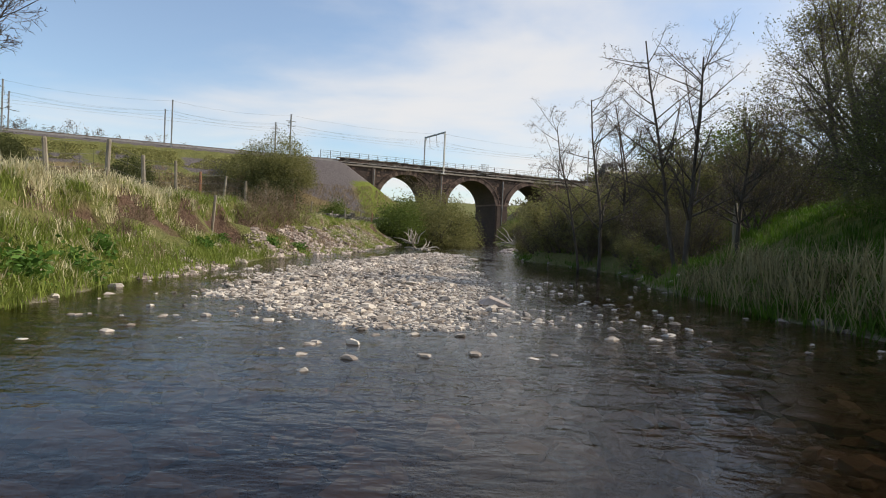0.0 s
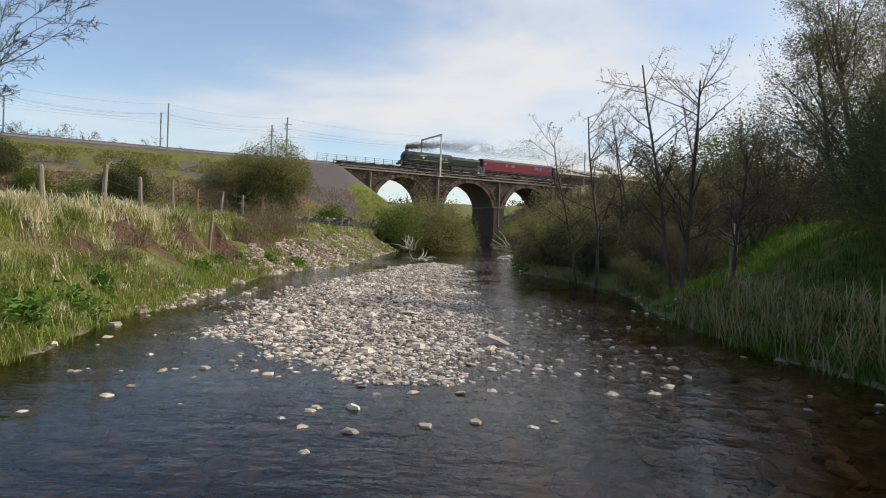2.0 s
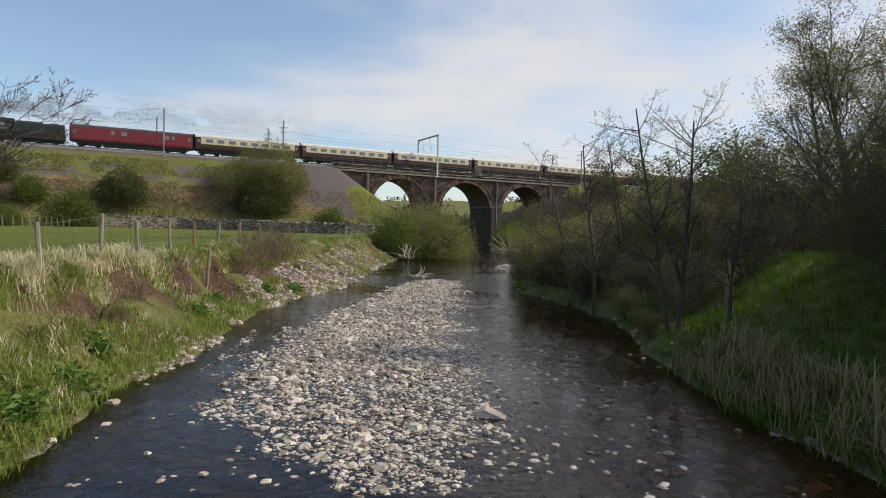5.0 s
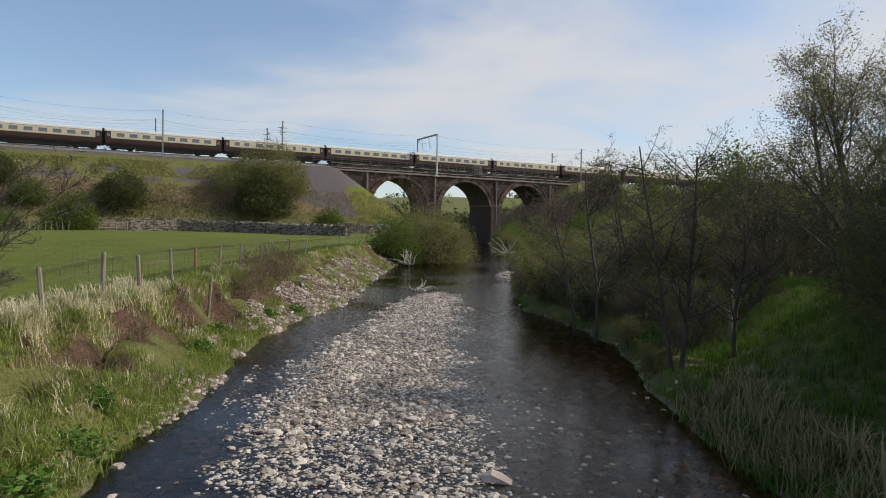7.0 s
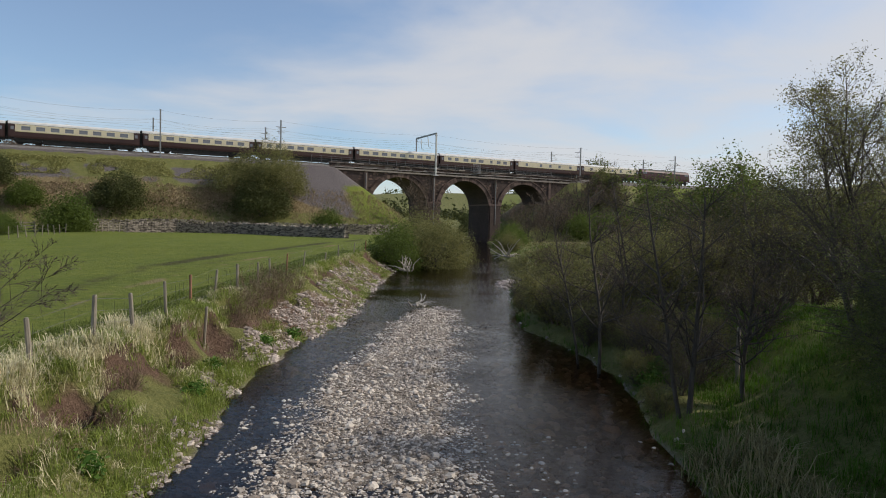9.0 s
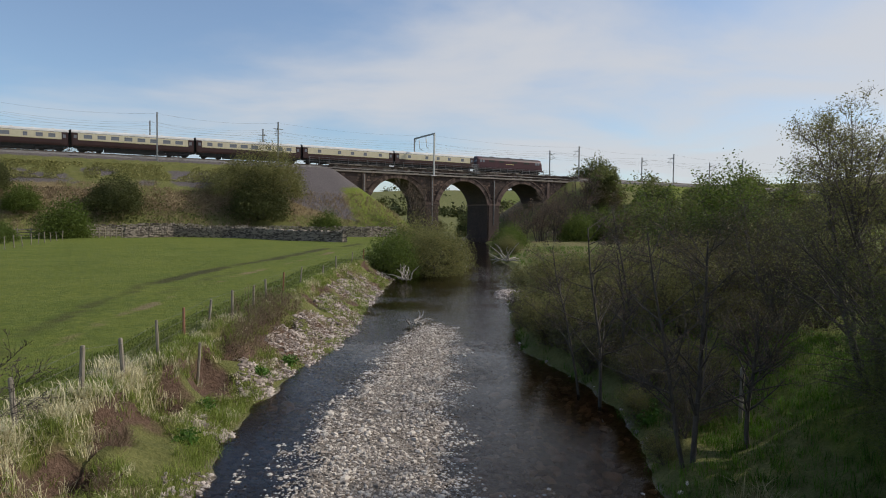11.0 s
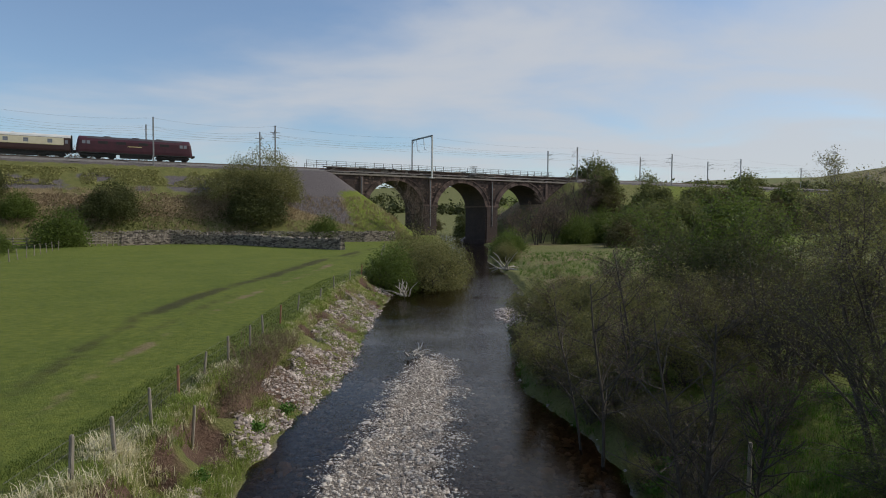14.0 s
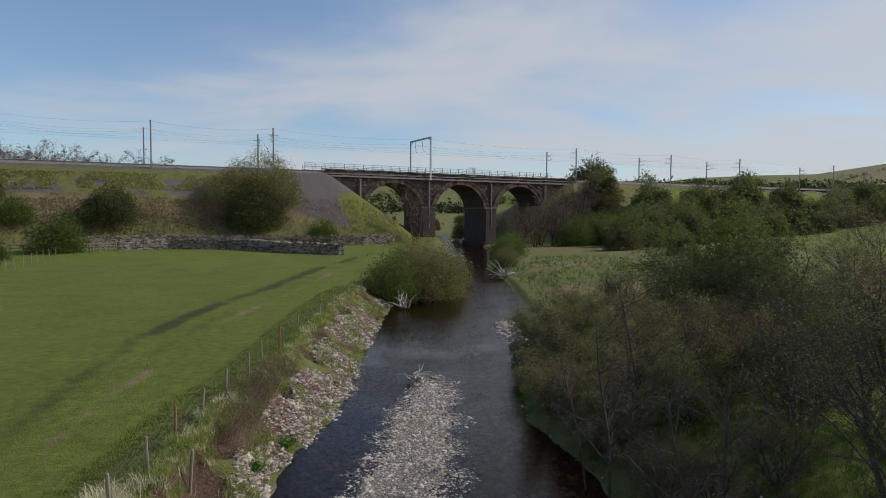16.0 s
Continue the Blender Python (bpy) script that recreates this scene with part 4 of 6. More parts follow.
def build_engine():
    ob = empty("steam_locomotive", pose(0, 0, 0), "dark green streamlined steam engine with tender", "locomotive")
    # front of the engine at x = -10.1
    prof = [(-1.38, 1.75), (-1.42, 2.2), (-1.40, 3.1), (-1.18, 3.62), (-0.7, 3.86), (0.7, 3.86), (1.18, 3.62), (1.40, 3.1), (1.42, 2.2), (1.38, 1.75)]
    secs = []
    for x, w, top, lift in ((-9.35, 0.86, 0.90, 0.0), (-8.8, 0.97, 0.985, 0.0), (-8.0, 1.0, 1.0, 0.0), (-1.2, 1.0, 1.0, 0.0), (-0.6, 1.0, 1.0, 0.0)):
        secs.append([Vector((x + (0.35 * (z - 1.35) / 2.5 if x < -9 else 0), y * w, 1.75 + (z - 1.75) * top)) for y, z in prof])
    part("casing", Shape().loft(secs), M_LOCO, ob)
    cab = [[Vector((x, y * 0.995, 1.6 + (z - 1.75) * 1.05)) for y, z in prof] for x in (-0.6, 2.2)]
    part("cab", Shape().loft(cab), M_LOCO, ob)
    part("cab_roof", Shape().loft([[Vector((x, y * 1.02, z + 0.05)) for y, z in prof[2:8]] for x in (-0.7, 2.3)]), M_BLACK, ob)
    for s in (-1, 1):
        for x in (-0.1, 0.8):
            part("cab_window", Shape().box(x - 0.28, x + 0.28, s * 1.425 - 0.01, s * 1.425 + 0.01, 2.45, 3.05), M_GLASS, ob)
        part("nameplate", Shape().box(-5.6, -4.1, s * 1.44 - 0.015, s * 1.44 + 0.015, 3.0, 3.16), M_BAND, ob, "narrow bright nameplate bar")
        part("crest", Shape().tube([(-4.85, s * 1.42, 2.6), (-4.85, s * 1.46, 2.6)], 0.26, 12), M_PALE, ob, "round pale crest")
        part("casing_band", Shape().box(-8.6, 1.4, s * 1.432 - 0.008, s * 1.432 + 0.008, 2.02, 2.08), M_BAND, ob)
        part("running_board", Shape().box(-9.4, 1.5, s * 1.28 - 0.12, s * 1.28 + 0.12, 1.6, 1.745), M_BLACK, ob)
        part("cylinder", Shape().tube([(-8.6, s * 1.15, 0.95), (-7.3, s * 1.15, 0.95)], 0.34, 10), M_BLACK, ob)
        part("coupling_rod", Shape().box(-6.3, -1.9, s * 1.0 - 0.04, s * 1.0 + 0.04, 0.85, 0.98), M_STEEL, ob)
    part("ashpan", Shape().box(-8.8, 2.3, -0.62, 0.62, 0.3, 1.7), M_BLACK, ob)
    part("smokebox_door", Shape().tube([(-9.5, 0, 2.5), (-9.32, 0, 2.5)], [0.6, 0.86], 18), M_BLACK, ob)
    part("chimney", Shape().tube([(-8.3, 0, 3.75), (-8.3, 0, 4.0)], [0.42, 0.46], 12), M_BLACK, ob)
    part("frames", Shape().box(-9.3, 1.4, -0.85, 0.85, 0.75, 1.74), M_BLACK, ob)
    part("buffer_beam", Shape().box(-10.0, -9.8, -1.25, 1.25, 0.85, 1.3), M_MAROON, ob)
    part("front_platform", Shape().box(-9.9, -8.9, -1.25, 1.25, 1.3, 1.74, chamfer=0.1), M_BLACK, ob)
    for y in (-0.87, 0.87):
        part("buffer", Shape().tube([(-10.35, y, 1.06), (-9.95, y, 1.06)], [0.24, 0.14], 10), M_BLACK, ob)
    for x in (-6.2, -4.1, -2.0):
        part("driving_wheel", Shape().tube([(x, -0.82, 0.94), (x, -0.68, 0.94)], 0.94, 20).tube([(x, 0.68, 0.94), (x, 0.82, 0.94)], 0.94, 20).tube([(x, -0.8, 0.94), (x, 0.8, 0.94)], 0.12, 6), M_BLACK, ob)
    for x in (-8.9, -7.2, 0.3):
        part("carrying_wheel", Shape().tube([(x, -0.8, 0.47), (x, -0.68, 0.47)], 0.47, 14).tube([(x, 0.68, 0.47), (x, 0.8, 0.47)], 0.47, 14), M_BLACK, ob)
    tp = [(-1.35, 1.65), (-1.38, 2.9), (-1.2, 3.3), (-0.9, 3.42), (0.9, 3.42), (1.2, 3.3), (1.38, 2.9), (1.35, 1.65)]
    ten = part("tender", Shape().loft([[Vector((x, y, z)) for y, z in tp] for x in (2.35, 9.6)]), M_LOCO, ob, "high-sided dark green tender")
    part("coal", Shape().loft([[Vector((x, y * s, 3.42 + h)) for y, h in ((-0.85, 0), (-0.5, 0.24), (0.0, 0.3), (0.5, 0.22), (0.85, 0))] for x, s in ((2.6, 0.9), (4.0, 1.0), (5.2, 0.9), (6.3, 0.5))]), M_BLACK, ten)
    part("filler", Shape().box(7.4, 8.6, -0.5, 0.5, 3.4, 3.62, chamfer=0.1), M_BLACK, ten)
    part("water_scoop", Shape().box(2.5, 9.5, -0.62, 0.62, 0.28, 0.75), M_BLACK, ten)
    part("tender_frame", Shape().box(2.3, 9.7, -1.25, 1.25, 0.75, 1.645), M_BLACK, ten)
    for x in (3.4, 5.8, 8.2):
        part("tender_wheel", Shape().tube([(x, -0.8, 0.5), (x, -0.68, 0.5)], 0.5, 14).tube([(x, 0.68, 0.5), (x, 0.8, 0.5)], 0.5, 14), M_BLACK, ten)
    return ob


def build_diesel():
    ob = empty("diesel_locomotive", pose(0, 0, 0), "dark maroon diesel engine at the tail of the train", "locomotive")
    prof = [(-1.3, 1.0), (-1.36, 1.5), (-1.36, 3.0), (-1.2, 3.4), (-0.8, 3.72), (-0.3, 3.85), (0.3, 3.85), (0.8, 3.72), (1.2, 3.4), (1.36, 3.0), (1.36, 1.5), (1.3, 1.0)]
    secs = []
    for x, w, rake in ((-9.3, 0.9, 1), (-8.9, 0.98, 0.6), (-8.2, 1, 0), (8.2, 1, 0), (8.9, 0.98, -0.6), (9.3, 0.9, -1)):
        secs.append([Vector((x + rake * 0.45 * max(0, z - 2.2) / 1.6, y * w, z)) for y, z in prof])
    part("body", Shape().loft(secs), M_DMAROON, ob)
    part("roof_panel", Shape().loft([[Vector((x, y * 1.004, z + 0.012)) for y, z in prof[3:9]] for x in (-7.6, 7.6)]), M_DROOF, ob)
    for s in (-1, 1):
        for x in (-8.1, -7.4, 7.4, 8.1):
            part("cab_window", Shape().box(x - 0.26, x + 0.26, s * 1.365 - 0.008, s * 1.365 + 0.008, 2.45, 3.0), M_GLASS, ob)
        for x in (-5.2, -2.4, 1.2, 4.6):
            part("grille", Shape().box(x - 0.75, x + 0.75, s * 1.365 - 0.008, s * 1.365 + 0.008, 2.55, 3.0), M_BLACK, ob)
        part("side_bar", Shape().box(-1.3, 0.9, s * 1.367 - 0.006, s * 1.367 + 0.006, 2.2, 2.32), M_BAND, ob, "narrow plain lettering bar")
        part("sole_bar", Shape().box(-8.9, 8.9, s * 1.33 - 0.05, s * 1.33 + 0.05, 0.9, 1.08), M_BLACK, ob)
    for x in (-1, 1):
        part("windscreen", Shape().loft([[Vector((x * (9.3 - 0.2), y, 2.55)), Vector((x * (9.3 - 0.36), y, 3.2)), Vector((x * (9.25 - 0.36), y, 3.2)), Vector((x * (9.25 - 0.2), y, 2.55))] for y in (-1.0, 1.0)]), M_GLASS, ob)
        for y in (-0.87, 0.87):
            part("buffer", Shape().tube([(x * 9.3, y, 1.06), (x * 9.75, y, 1.06)], 0.2, 8), M_BLACK, ob)
        bogie(ob, x * 6.0, 3, 4.2, 0.55)
    part("fuel_tank", Shape().box(-2.6, 2.6, -1.2, 1.2, 0.35, 0.98, chamfer=0.06), M_BLACK, ob)
    for x in (-4.5, 0, 3.8):
        part("roof_fan", Shape().tube([(x, 0, 3.84), (x, 0, 3.95)], 0.6, 12), M_DROOF, ob)
    return ob


def build_smoke():
    """A thin trail of smoke behind the chimney, as fine flecks."""
    rng = random.Random(12)
    s = Shape()
    for _ in range(60000):
        d = 62 * rng.random() ** 1.7
        r = 0.4 + 0.085 * d ** 0.9
        x, y, z = -8.3 + d, rng.gauss(0.3 + 0.03 * d, r * 0.8), 4.6 + 0.42 * math.sqrt(d) + rng.gauss(0, r * 0.62)
        if z < 4.05 or (d > 6 and vnoise(x / 3.2, z / 1.6, 3) < -0.2):
            continue
        q = rng.uniform(0.022, 0.05)
        m = pose(x, y, z, rng.uniform(0, 360), rng.uniform(0, 360), 0)
        s.add([tuple(m @ Vector(p)) for p in ((q, 0, 0), (-q * 0.6, q, 0), (-q * 0.6, -q, 0))], [(0, 1, 2)])
    return tagged(part("smoke_trail", s, M_SMOKE), "thin grey coal smoke trailing above the train", "smoke", kind="stuff")


BIG = [(-7.3 + 2.08 * k, 1.25) for k in range(8)]
MIX = [(-7.4, 0.9), (-5.6, 0.9), (-3.2, 1.3), (-1.2, 1.3), (0.8, 1.3), (3.6, 0.6), (5.6, 1.0), (7.4, 1.0)]
FEW = [(-6.4, 0.7), (-2.2, 0.7), (0.6, 0.7), (3.4, 0.7), (6.8, 0.7)]
K_MAROON = ("maroon railway coach behind the engine tender", M_MAROON, M_MAROON, M_DROOF, [(-3.4, 0.6), (-1.6, 0.9), (5.2, 1.1), (6.4, 0.5)])
K_BIG = ("umber and cream dining coach with wide windows", M_BROWN, M_CREAM, M_WROOF, BIG)
K_MIX = ("umber and cream coach with windows of several widths", M_BROWN, M_CREAM, M_WROOF, MIX)
K_FEW = ("umber and cream coach with few small windows", M_BROWN, M_CREAM, M_WROOF, FEW)
first_coach = build_coach(K_MAROON)
proto = {"b": build_coach(K_BIG), "m": build_coach(K_MIX), "f": build_coach(K_FEW)}
coaches, taken = [first_coach], set()
for c in "bbbmbbmbmff":
    coaches.append(copy_thing(proto[c], pose(0, 0, 0)) if c in taken else proto[c])
    taken.add(c)
engine, diesel, smoke = build_engine(), build_diesel(), build_smoke()


# ---- drystone walls, fences, gate ----
def build_wall(pts, height, label, seed, broken=()):
    rng = random.Random(seed)
    s = Shape()
    form = pebble(1.0, rng, 0.8)
    for (x0, y0), (x1, y1) in zip(pts, pts[1:]):
        length = math.hypot(x1 - x0, y1 - y0)
        ang = math.degrees(math.atan2(y1 - y0, x1 - x0))
        n = int(length / 0.34)
        for k in range(n):
            f = (k + 0.5) / n
            x, y = x0 + (x1 - x0) * f, y0 + (y1 - y0) * f
            z = gz(x, y) - 0.1
            h = height * (1 + 0.1 * float(vnoise(x / 3, y / 3, 4)))
            zc = 0.0
            row = 0
            while zc < h:
                hh = rng.uniform(0.1, 0.21)
                w = rng.uniform(0.12, 0.19)
                o = 0.17 if row % 2 else 0
                dx, dy = math.cos(math.radians(ang)) * o, math.sin(math.radians(ang)) * o
                m = pose(x + dx, y + dy, z + zc, rng.uniform(-4, 4), rng.uniform(-4, 4), ang + rng.uniform(-5, 5))
                t = 0.33 - 0.1 * zc / h
                s.box(-w, w, -t + rng.uniform(-0.1, 0.06), t + rng.uniform(-0.06, 0.1), 0, hh - 0.025, m)
                zc += hh
                row += 1
            m = pose(x, y, z + zc, 0, rng.uniform(-15, 15), ang)      # cope stones on edge
            s.box(-0.13, 0.13, -0.24, 0.24, -0.02, rng.uniform(0.12, 0.25), m)
    ob = part("drystone_wall", s, M_WALLSTONE)
    return tagged(ob, label, "wall", "field walls", "structure")


build_wall([(-12.8, 83.0), (-21.4, 87.0), (-31.0, 92.6), (-38.8, 91.6), (-43.6, 87.0)], 1.3, "grey drystone field wall at the edge of pasture", 31)
build_wall([(-8.2, 111.5), (-13.0, 107.5), (-20, 104.5), (-31, 101), (-41, 97), (-52, 90)], 1.55, "grey drystone wall along the embankment foot", 32)
build_wall([(-12.8, 83.0), (-13.4, 85.6)], 1.5, "broken drystone wall end beside the gateway", 33)


def build_fence(name, label, pts, height, wires, seed, mats=(M_POST,), mesh_wire=0):
    rng = random.Random(seed)
    x0, y0 = pts[0]
    ob = empty(name, pose(x0, y0, gz(x0, y0)), label, "fence", kind="")
    base = gz(x0, y0)
    tops = []
    for k, (x, y) in enumerate(pts):
        z = gz(x, y) - base
        h = height * rng.uniform(0.9, 1.08)
        lean = pose(x - x0, y - y0, z - 0.35, rng.uniform(-5, 5), rng.uniform(-5, 5), rng.uniform(0, 90))
        r = rng.uniform(0.034, 0.046)
        s = Shape().tube([(0, 0, 0), (0, 0, (h + 0.35) * 0.6), (0, 0, h + 0.32), (0, 0, h + 0.35)], [r * 1.05, r, r * 0.95, r * 0.7], 7)
        p = part("post", s, mats[k % len(mats)] if len(mats) == 1 or rng.random() < 0.9 else mats[-1], ob)
        p.matrix_local = lean
        tops.append(Vector((x - x0, y - y0, z)))
    for w in range(wires):
        q = height * (0.92 - 0.8 * w / max(wires - 1, 1))
        part("wire", Shape().tube([tuple(t + Vector((0, 0, q))) for t in tops], 0.0035, 3), M_WIRE, ob)
    if mesh_wire:
        s = Shape()
        for a, b in zip(tops, tops[1:]):
            n = max(2, int((b - a).length / mesh_wire))
            for k in range(n):
                p = a + (b - a) * (k / n)
                s.tube([tuple(p + Vector((0, 0, 0.05))), tuple(p + Vector((0, 0, height * 0.85)))], 0.002, 3, False)
        tagged(part("netting", s, M_WIRE, ob), kind="stuff")
    return ob


river_fence = [(-6.0, 9.9), (-5.85, 11.3), (-5.8, 12.7), (-5.95, 14.5), (-6.25, 16.6), (-6.2, 18.1), (-6.25, 20.3), (-6.35, 22.8), (-6.5, 25), (-6.45, 27.2), (-6.6, 31), (-6.55, 36.2), (-6.5, 40.5), (-6.2, 45), (-5.9, 49), (-5.6, 54), (-5.6, 62), (-6.6, 72), (-7.6, 86)]
build_fence("river_fence", "weathered timber post and wire fence along the river bank", river_fence, 0.82, 4, 41, (M_POST, M_POST, M_POST, M_POST, M_REDPOST), 0.35)
build_fence("broken_post", "leaning grey fence post at the crumbling bank edge", [(-5.5, 15.5)], 1.05, 0, 44)
build_fence("side_fence", "timber post fence beside pasture and bushes", [(-34.0 - 1.0 * k, 46 + 2.65 * k) for k in range(12)], 1.1, 3, 42)
build_fence("far_bank_post", "single leaning grey fence post on the shaded bank", [(6.4, 13.0), (7.4, 9.5)], 1.25, 1, 43)


def build_rail_fence(x0, y0, x1, y1):
    ob = empty("timber_rail_fence", pose(x0, y0, gz(x0, y0)), "grey timber rail fence joining the field wall", "fence")
    n = 6
    for k in range(n + 1):
        x, y = (x1 - x0) * k / n, (y1 - y0) * k / n
        part("post", Shape().box(x - 0.07, x + 0.07, y - 0.07, y + 0.07, -0.3, 1.25), M_POST, ob)
    for z in (0.35, 0.7, 1.05):
        part("rail", Shape().tube([(0, -0.1, z), (x1 - x0, y1 - y0 - 0.1, z)], 0.06, 4), M_POST, ob)


build_rail_fence(-43.8, 86.6, -46.8, 83.6)
build_rail_fence(-47.1, 83.2, -54.0, 78.0)


# ---- trees and bushes ----
def grow(rng, base, direction, length, radius, level, plan, wood, twigs, tips):
    """One limb and, by the plan, those that leave it."""
    steps = 5 if level == 0 else (4 if level == 1 else 3)
    bend, lift = plan["bend"], plan["lift"]
    pts, p, d = [base], Vector(base), Vector(direction).normalized()
    rad = [radius]
    for i in range(steps):
        d = (d + Vector((rng.gauss(0, bend), rng.gauss(0, bend), rng.gauss(0, bend) + lift))).normalized()
        p = p + d * (length / steps)
        pts.append(p.copy())
        rad.append(radius * (1 - (0.72 if level < plan["levels"] else 0.8) * (i + 1) / steps))
    last = level >= plan["levels"]
    (twigs if level >= 2 else wood).tube([tuple(q) for q in pts], rad, 7 if level == 0 else (5 if level == 1 else 3), False)
    if level >= plan["levels"] - 1:
        tips.extend(pts[1:])
    if last:
        return
    kids = plan["kids"][level]
    for k in range(kids):
        f = rng.uniform(plan["bare"] if level == 0 else 0.2, 1.0)
        i = min(int(f * steps), steps - 1)
        q = pts[i].lerp(pts[i + 1], f * steps - i)
        axis_d = (pts[i + 1] - pts[i]).normalized()
        side = axis_d.cross(Vector((rng.gauss(0, 1), rng.gauss(0, 1), rng.gauss(0, 1)))).normalized()
        a = radians(rng.uniform(*plan["angle"]))
        nd = axis_d * math.cos(a) + side * math.sin(a)
        grow(rng, q, nd, length * plan["ratio"] * rng.uniform(0.7, 1.2) * (1.15 - 0.45 * f), max(rad[i] * 0.52, 0.0028 * plan["thick"]), level + 1, plan, wood, twigs, tips)


def leaves(rng, tips, count, size, spread, dome=None):
    s = Shape()
    for k in range(count):
        t = rng.choice(tips)
        if dome and k % 5 > 1:       # leaf masses that close the bush down to the ground
            d = Vector((rng.gauss(0, 1), rng.gauss(0, 1), abs(rng.gauss(0, 0.9)))).normalized()
            lump = 0.82 + 0.5 * float(vnoise(d.x * 2.6 + 9, d.y * 2.6 + d.z * 2.1, 17)) + 0.25 * float(vnoise(d.x * 7, d.y * 7 + d.z * 5, 18))
            f = lump * rng.uniform(0.62, 1.0) ** 0.5
            t = Vector((d.x * dome[0] * f, d.y * dome[0] * f, d.z * dome[1] * f))
        c = t + Vector((rng.gauss(0, spread), rng.gauss(0, spread), rng.gauss(0, spread * 0.8)))
        q = size * rng.uniform(0.6, 1.3)
        a = Vector((rng.gauss(0, 1), rng.gauss(0, 1), rng.gauss(0, 0.6))).normalized()
        b = a.cross(Vector((rng.gauss(0, 1), rng.gauss(0, 1), rng.gauss(0, 1)))).normalized()
        s.add([tuple(c - a * q), tuple(c + b * q * 0.5), tuple(c + a * q), tuple(c - b * q * 0.5)], [(0, 1, 2, 3)])
    return s


def build_tree(name, label, category, height, stems=1, spread=0.5, trunk=0.1, levels=4, kids=(7, 5, 4, 3), angle=(30, 60), ratio=0.55, bend=0.12, lift=0.06, bare=0.3,
               leaf=0, size=0.1, scatter_=0.15, bark=M_BARK, leaf_m=M_SCRUB, seed=1, group="", leans=None, dome=None):
    rng = random.Random(seed)
    ob = empty(name, pose(0, 0, 0), label, category, group)
    wood, twigs, tips = Shape(), Shape(), []
    plan = dict(levels=levels, kids=kids, angle=angle, ratio=ratio, bend=bend, lift=lift, bare=bare, thick=1.0 if height < 9 else 4.5)
    for k in range(stems):
        a = 2 * math.pi * (k + rng.random() * 0.6) / stems
        o = spread if stems > 1 else 0
        if leans:
            lx, ly = leans[k]
        else:
            lx, ly = math.cos(a) * o * rng.uniform(0.3, 1.1), math.sin(a) * o * rng.uniform(0.3, 1.1)
        grow(rng, Vector((lx * 0.12 * height, ly * 0.12 * height, -0.25)), Vector((lx, ly, 1)), height * rng.uniform(0.72, 0.95) * (1.0 if k == 0 else 0.9), trunk * rng.uniform(0.75, 1.1), 0, plan, wood, twigs, tips)
    part("trunk", wood, bark, ob, smooth=True)
    part("branchwork", twigs, bark, ob)
    if leaf:
        part("crown", leaves(rng, tips, leaf, size, scatter_, dome), leaf_m, ob)
    return ob


def stand(ob, x, y, turn=0.0, size=1.0, copy=True, sink=0.0):
    m = pose(x, y, gz(x, y) - sink, 0, 0, turn) @ Matrix.Scale(size, 4)
    if copy:
        return copy_thing(ob, m)
    ob.matrix_world = m
    return ob


# slim riverside alders, hardly in leaf
ALDER = dict(levels=4, kids=(20, 7, 4, 3), angle=(38, 72), ratio=0.34, bend=0.065, lift=0.05, bare=0.25, leaf=1500, size=0.016, scatter_=0.04, bark=M_BARK, leaf_m=M_BUD, group="riverside alders")
A_LABEL = "slim dark alder, nearly bare, on the river bank"
stand(build_tree("alder_tree", A_LABEL, "tree", 5.6, trunk=0.052, seed=3, **ALDER), 4.3, 15.9, 0, 1, False)
stand(build_tree("alder_tree", A_LABEL, "tree", 5.7, trunk=0.05, seed=4, **ALDER), 4.05, 17.0, 40, 1, False)
stand(build_tree("alder_tree", A_LABEL, "tree", 5.4, stems=2, trunk=0.055, seed=7, leans=((0.0, 0.0), (-0.2, 0.05)), **ALDER), 4.75, 11.2, 15, 1, False)
stand(build_tree("alder_tree", A_LABEL, "tree", 4.4, trunk=0.055, seed=11, **ALDER), 5.3, 17.6, 80, 1, False)
stand(build_tree("alder_tree", A_LABEL, "tree", 5.2, trunk=0.06, seed=13, **ALDER), 6.1, 19.4, 120, 1, False)
stand(build_tree("alder_tree", A_LABEL, "tree", 3.6, trunk=0.045, seed=15, **ALDER), 5.9, 11.6, 200, 1, False)
# the tall half-leafed trees on the mound
BIRCH = dict(levels=4, kids=(15, 9, 6, 4), angle=(22, 55), ratio=0.47, bend=0.11, lift=0.035, bare=0.15, leaf=24000, size=0.023, scatter_=0.1, bark=M_TWIG, leaf_m=M_SCRUB)
B_LABEL = "tall bushy tree in first thin leaf on the mound"
stand(build_tree("birch_tree", B_LABEL, "tree", 5.6, stems=3, trunk=0.075, spread=0.25, seed=21, **BIRCH), 8.3, 11.9, 0, 1, False)
stand(build_tree("birch_tree", B_LABEL, "tree", 5.6, stems=2, trunk=0.08, spread=0.3, seed=22, **BIRCH), 11.6, 17.5, 0, 1, False)
stand(build_tree("birch_tree", B_LABEL, "tree", 4.2, stems=2, trunk=0.09, spread=0.3, seed=23, **BIRCH), 8.6, 8.8, 0, 1, False)
# bare sapling over the left bank
stand(build_tree("sapling", "bare purple-brown sapling leaning over the river bank", "tree", 2.9, stems=4, spread=0.5, trunk=0.024, levels=4, kids=(15, 9, 5, 3), angle=(25, 55), ratio=0.42, bend=0.08, lift=0.02,
                 leaf=500, size=0.014, scatter_=0.03, bark=M_TWIG, leaf_m=M_BUD, seed=31), -4.25, 5.25, 0, 1, False)
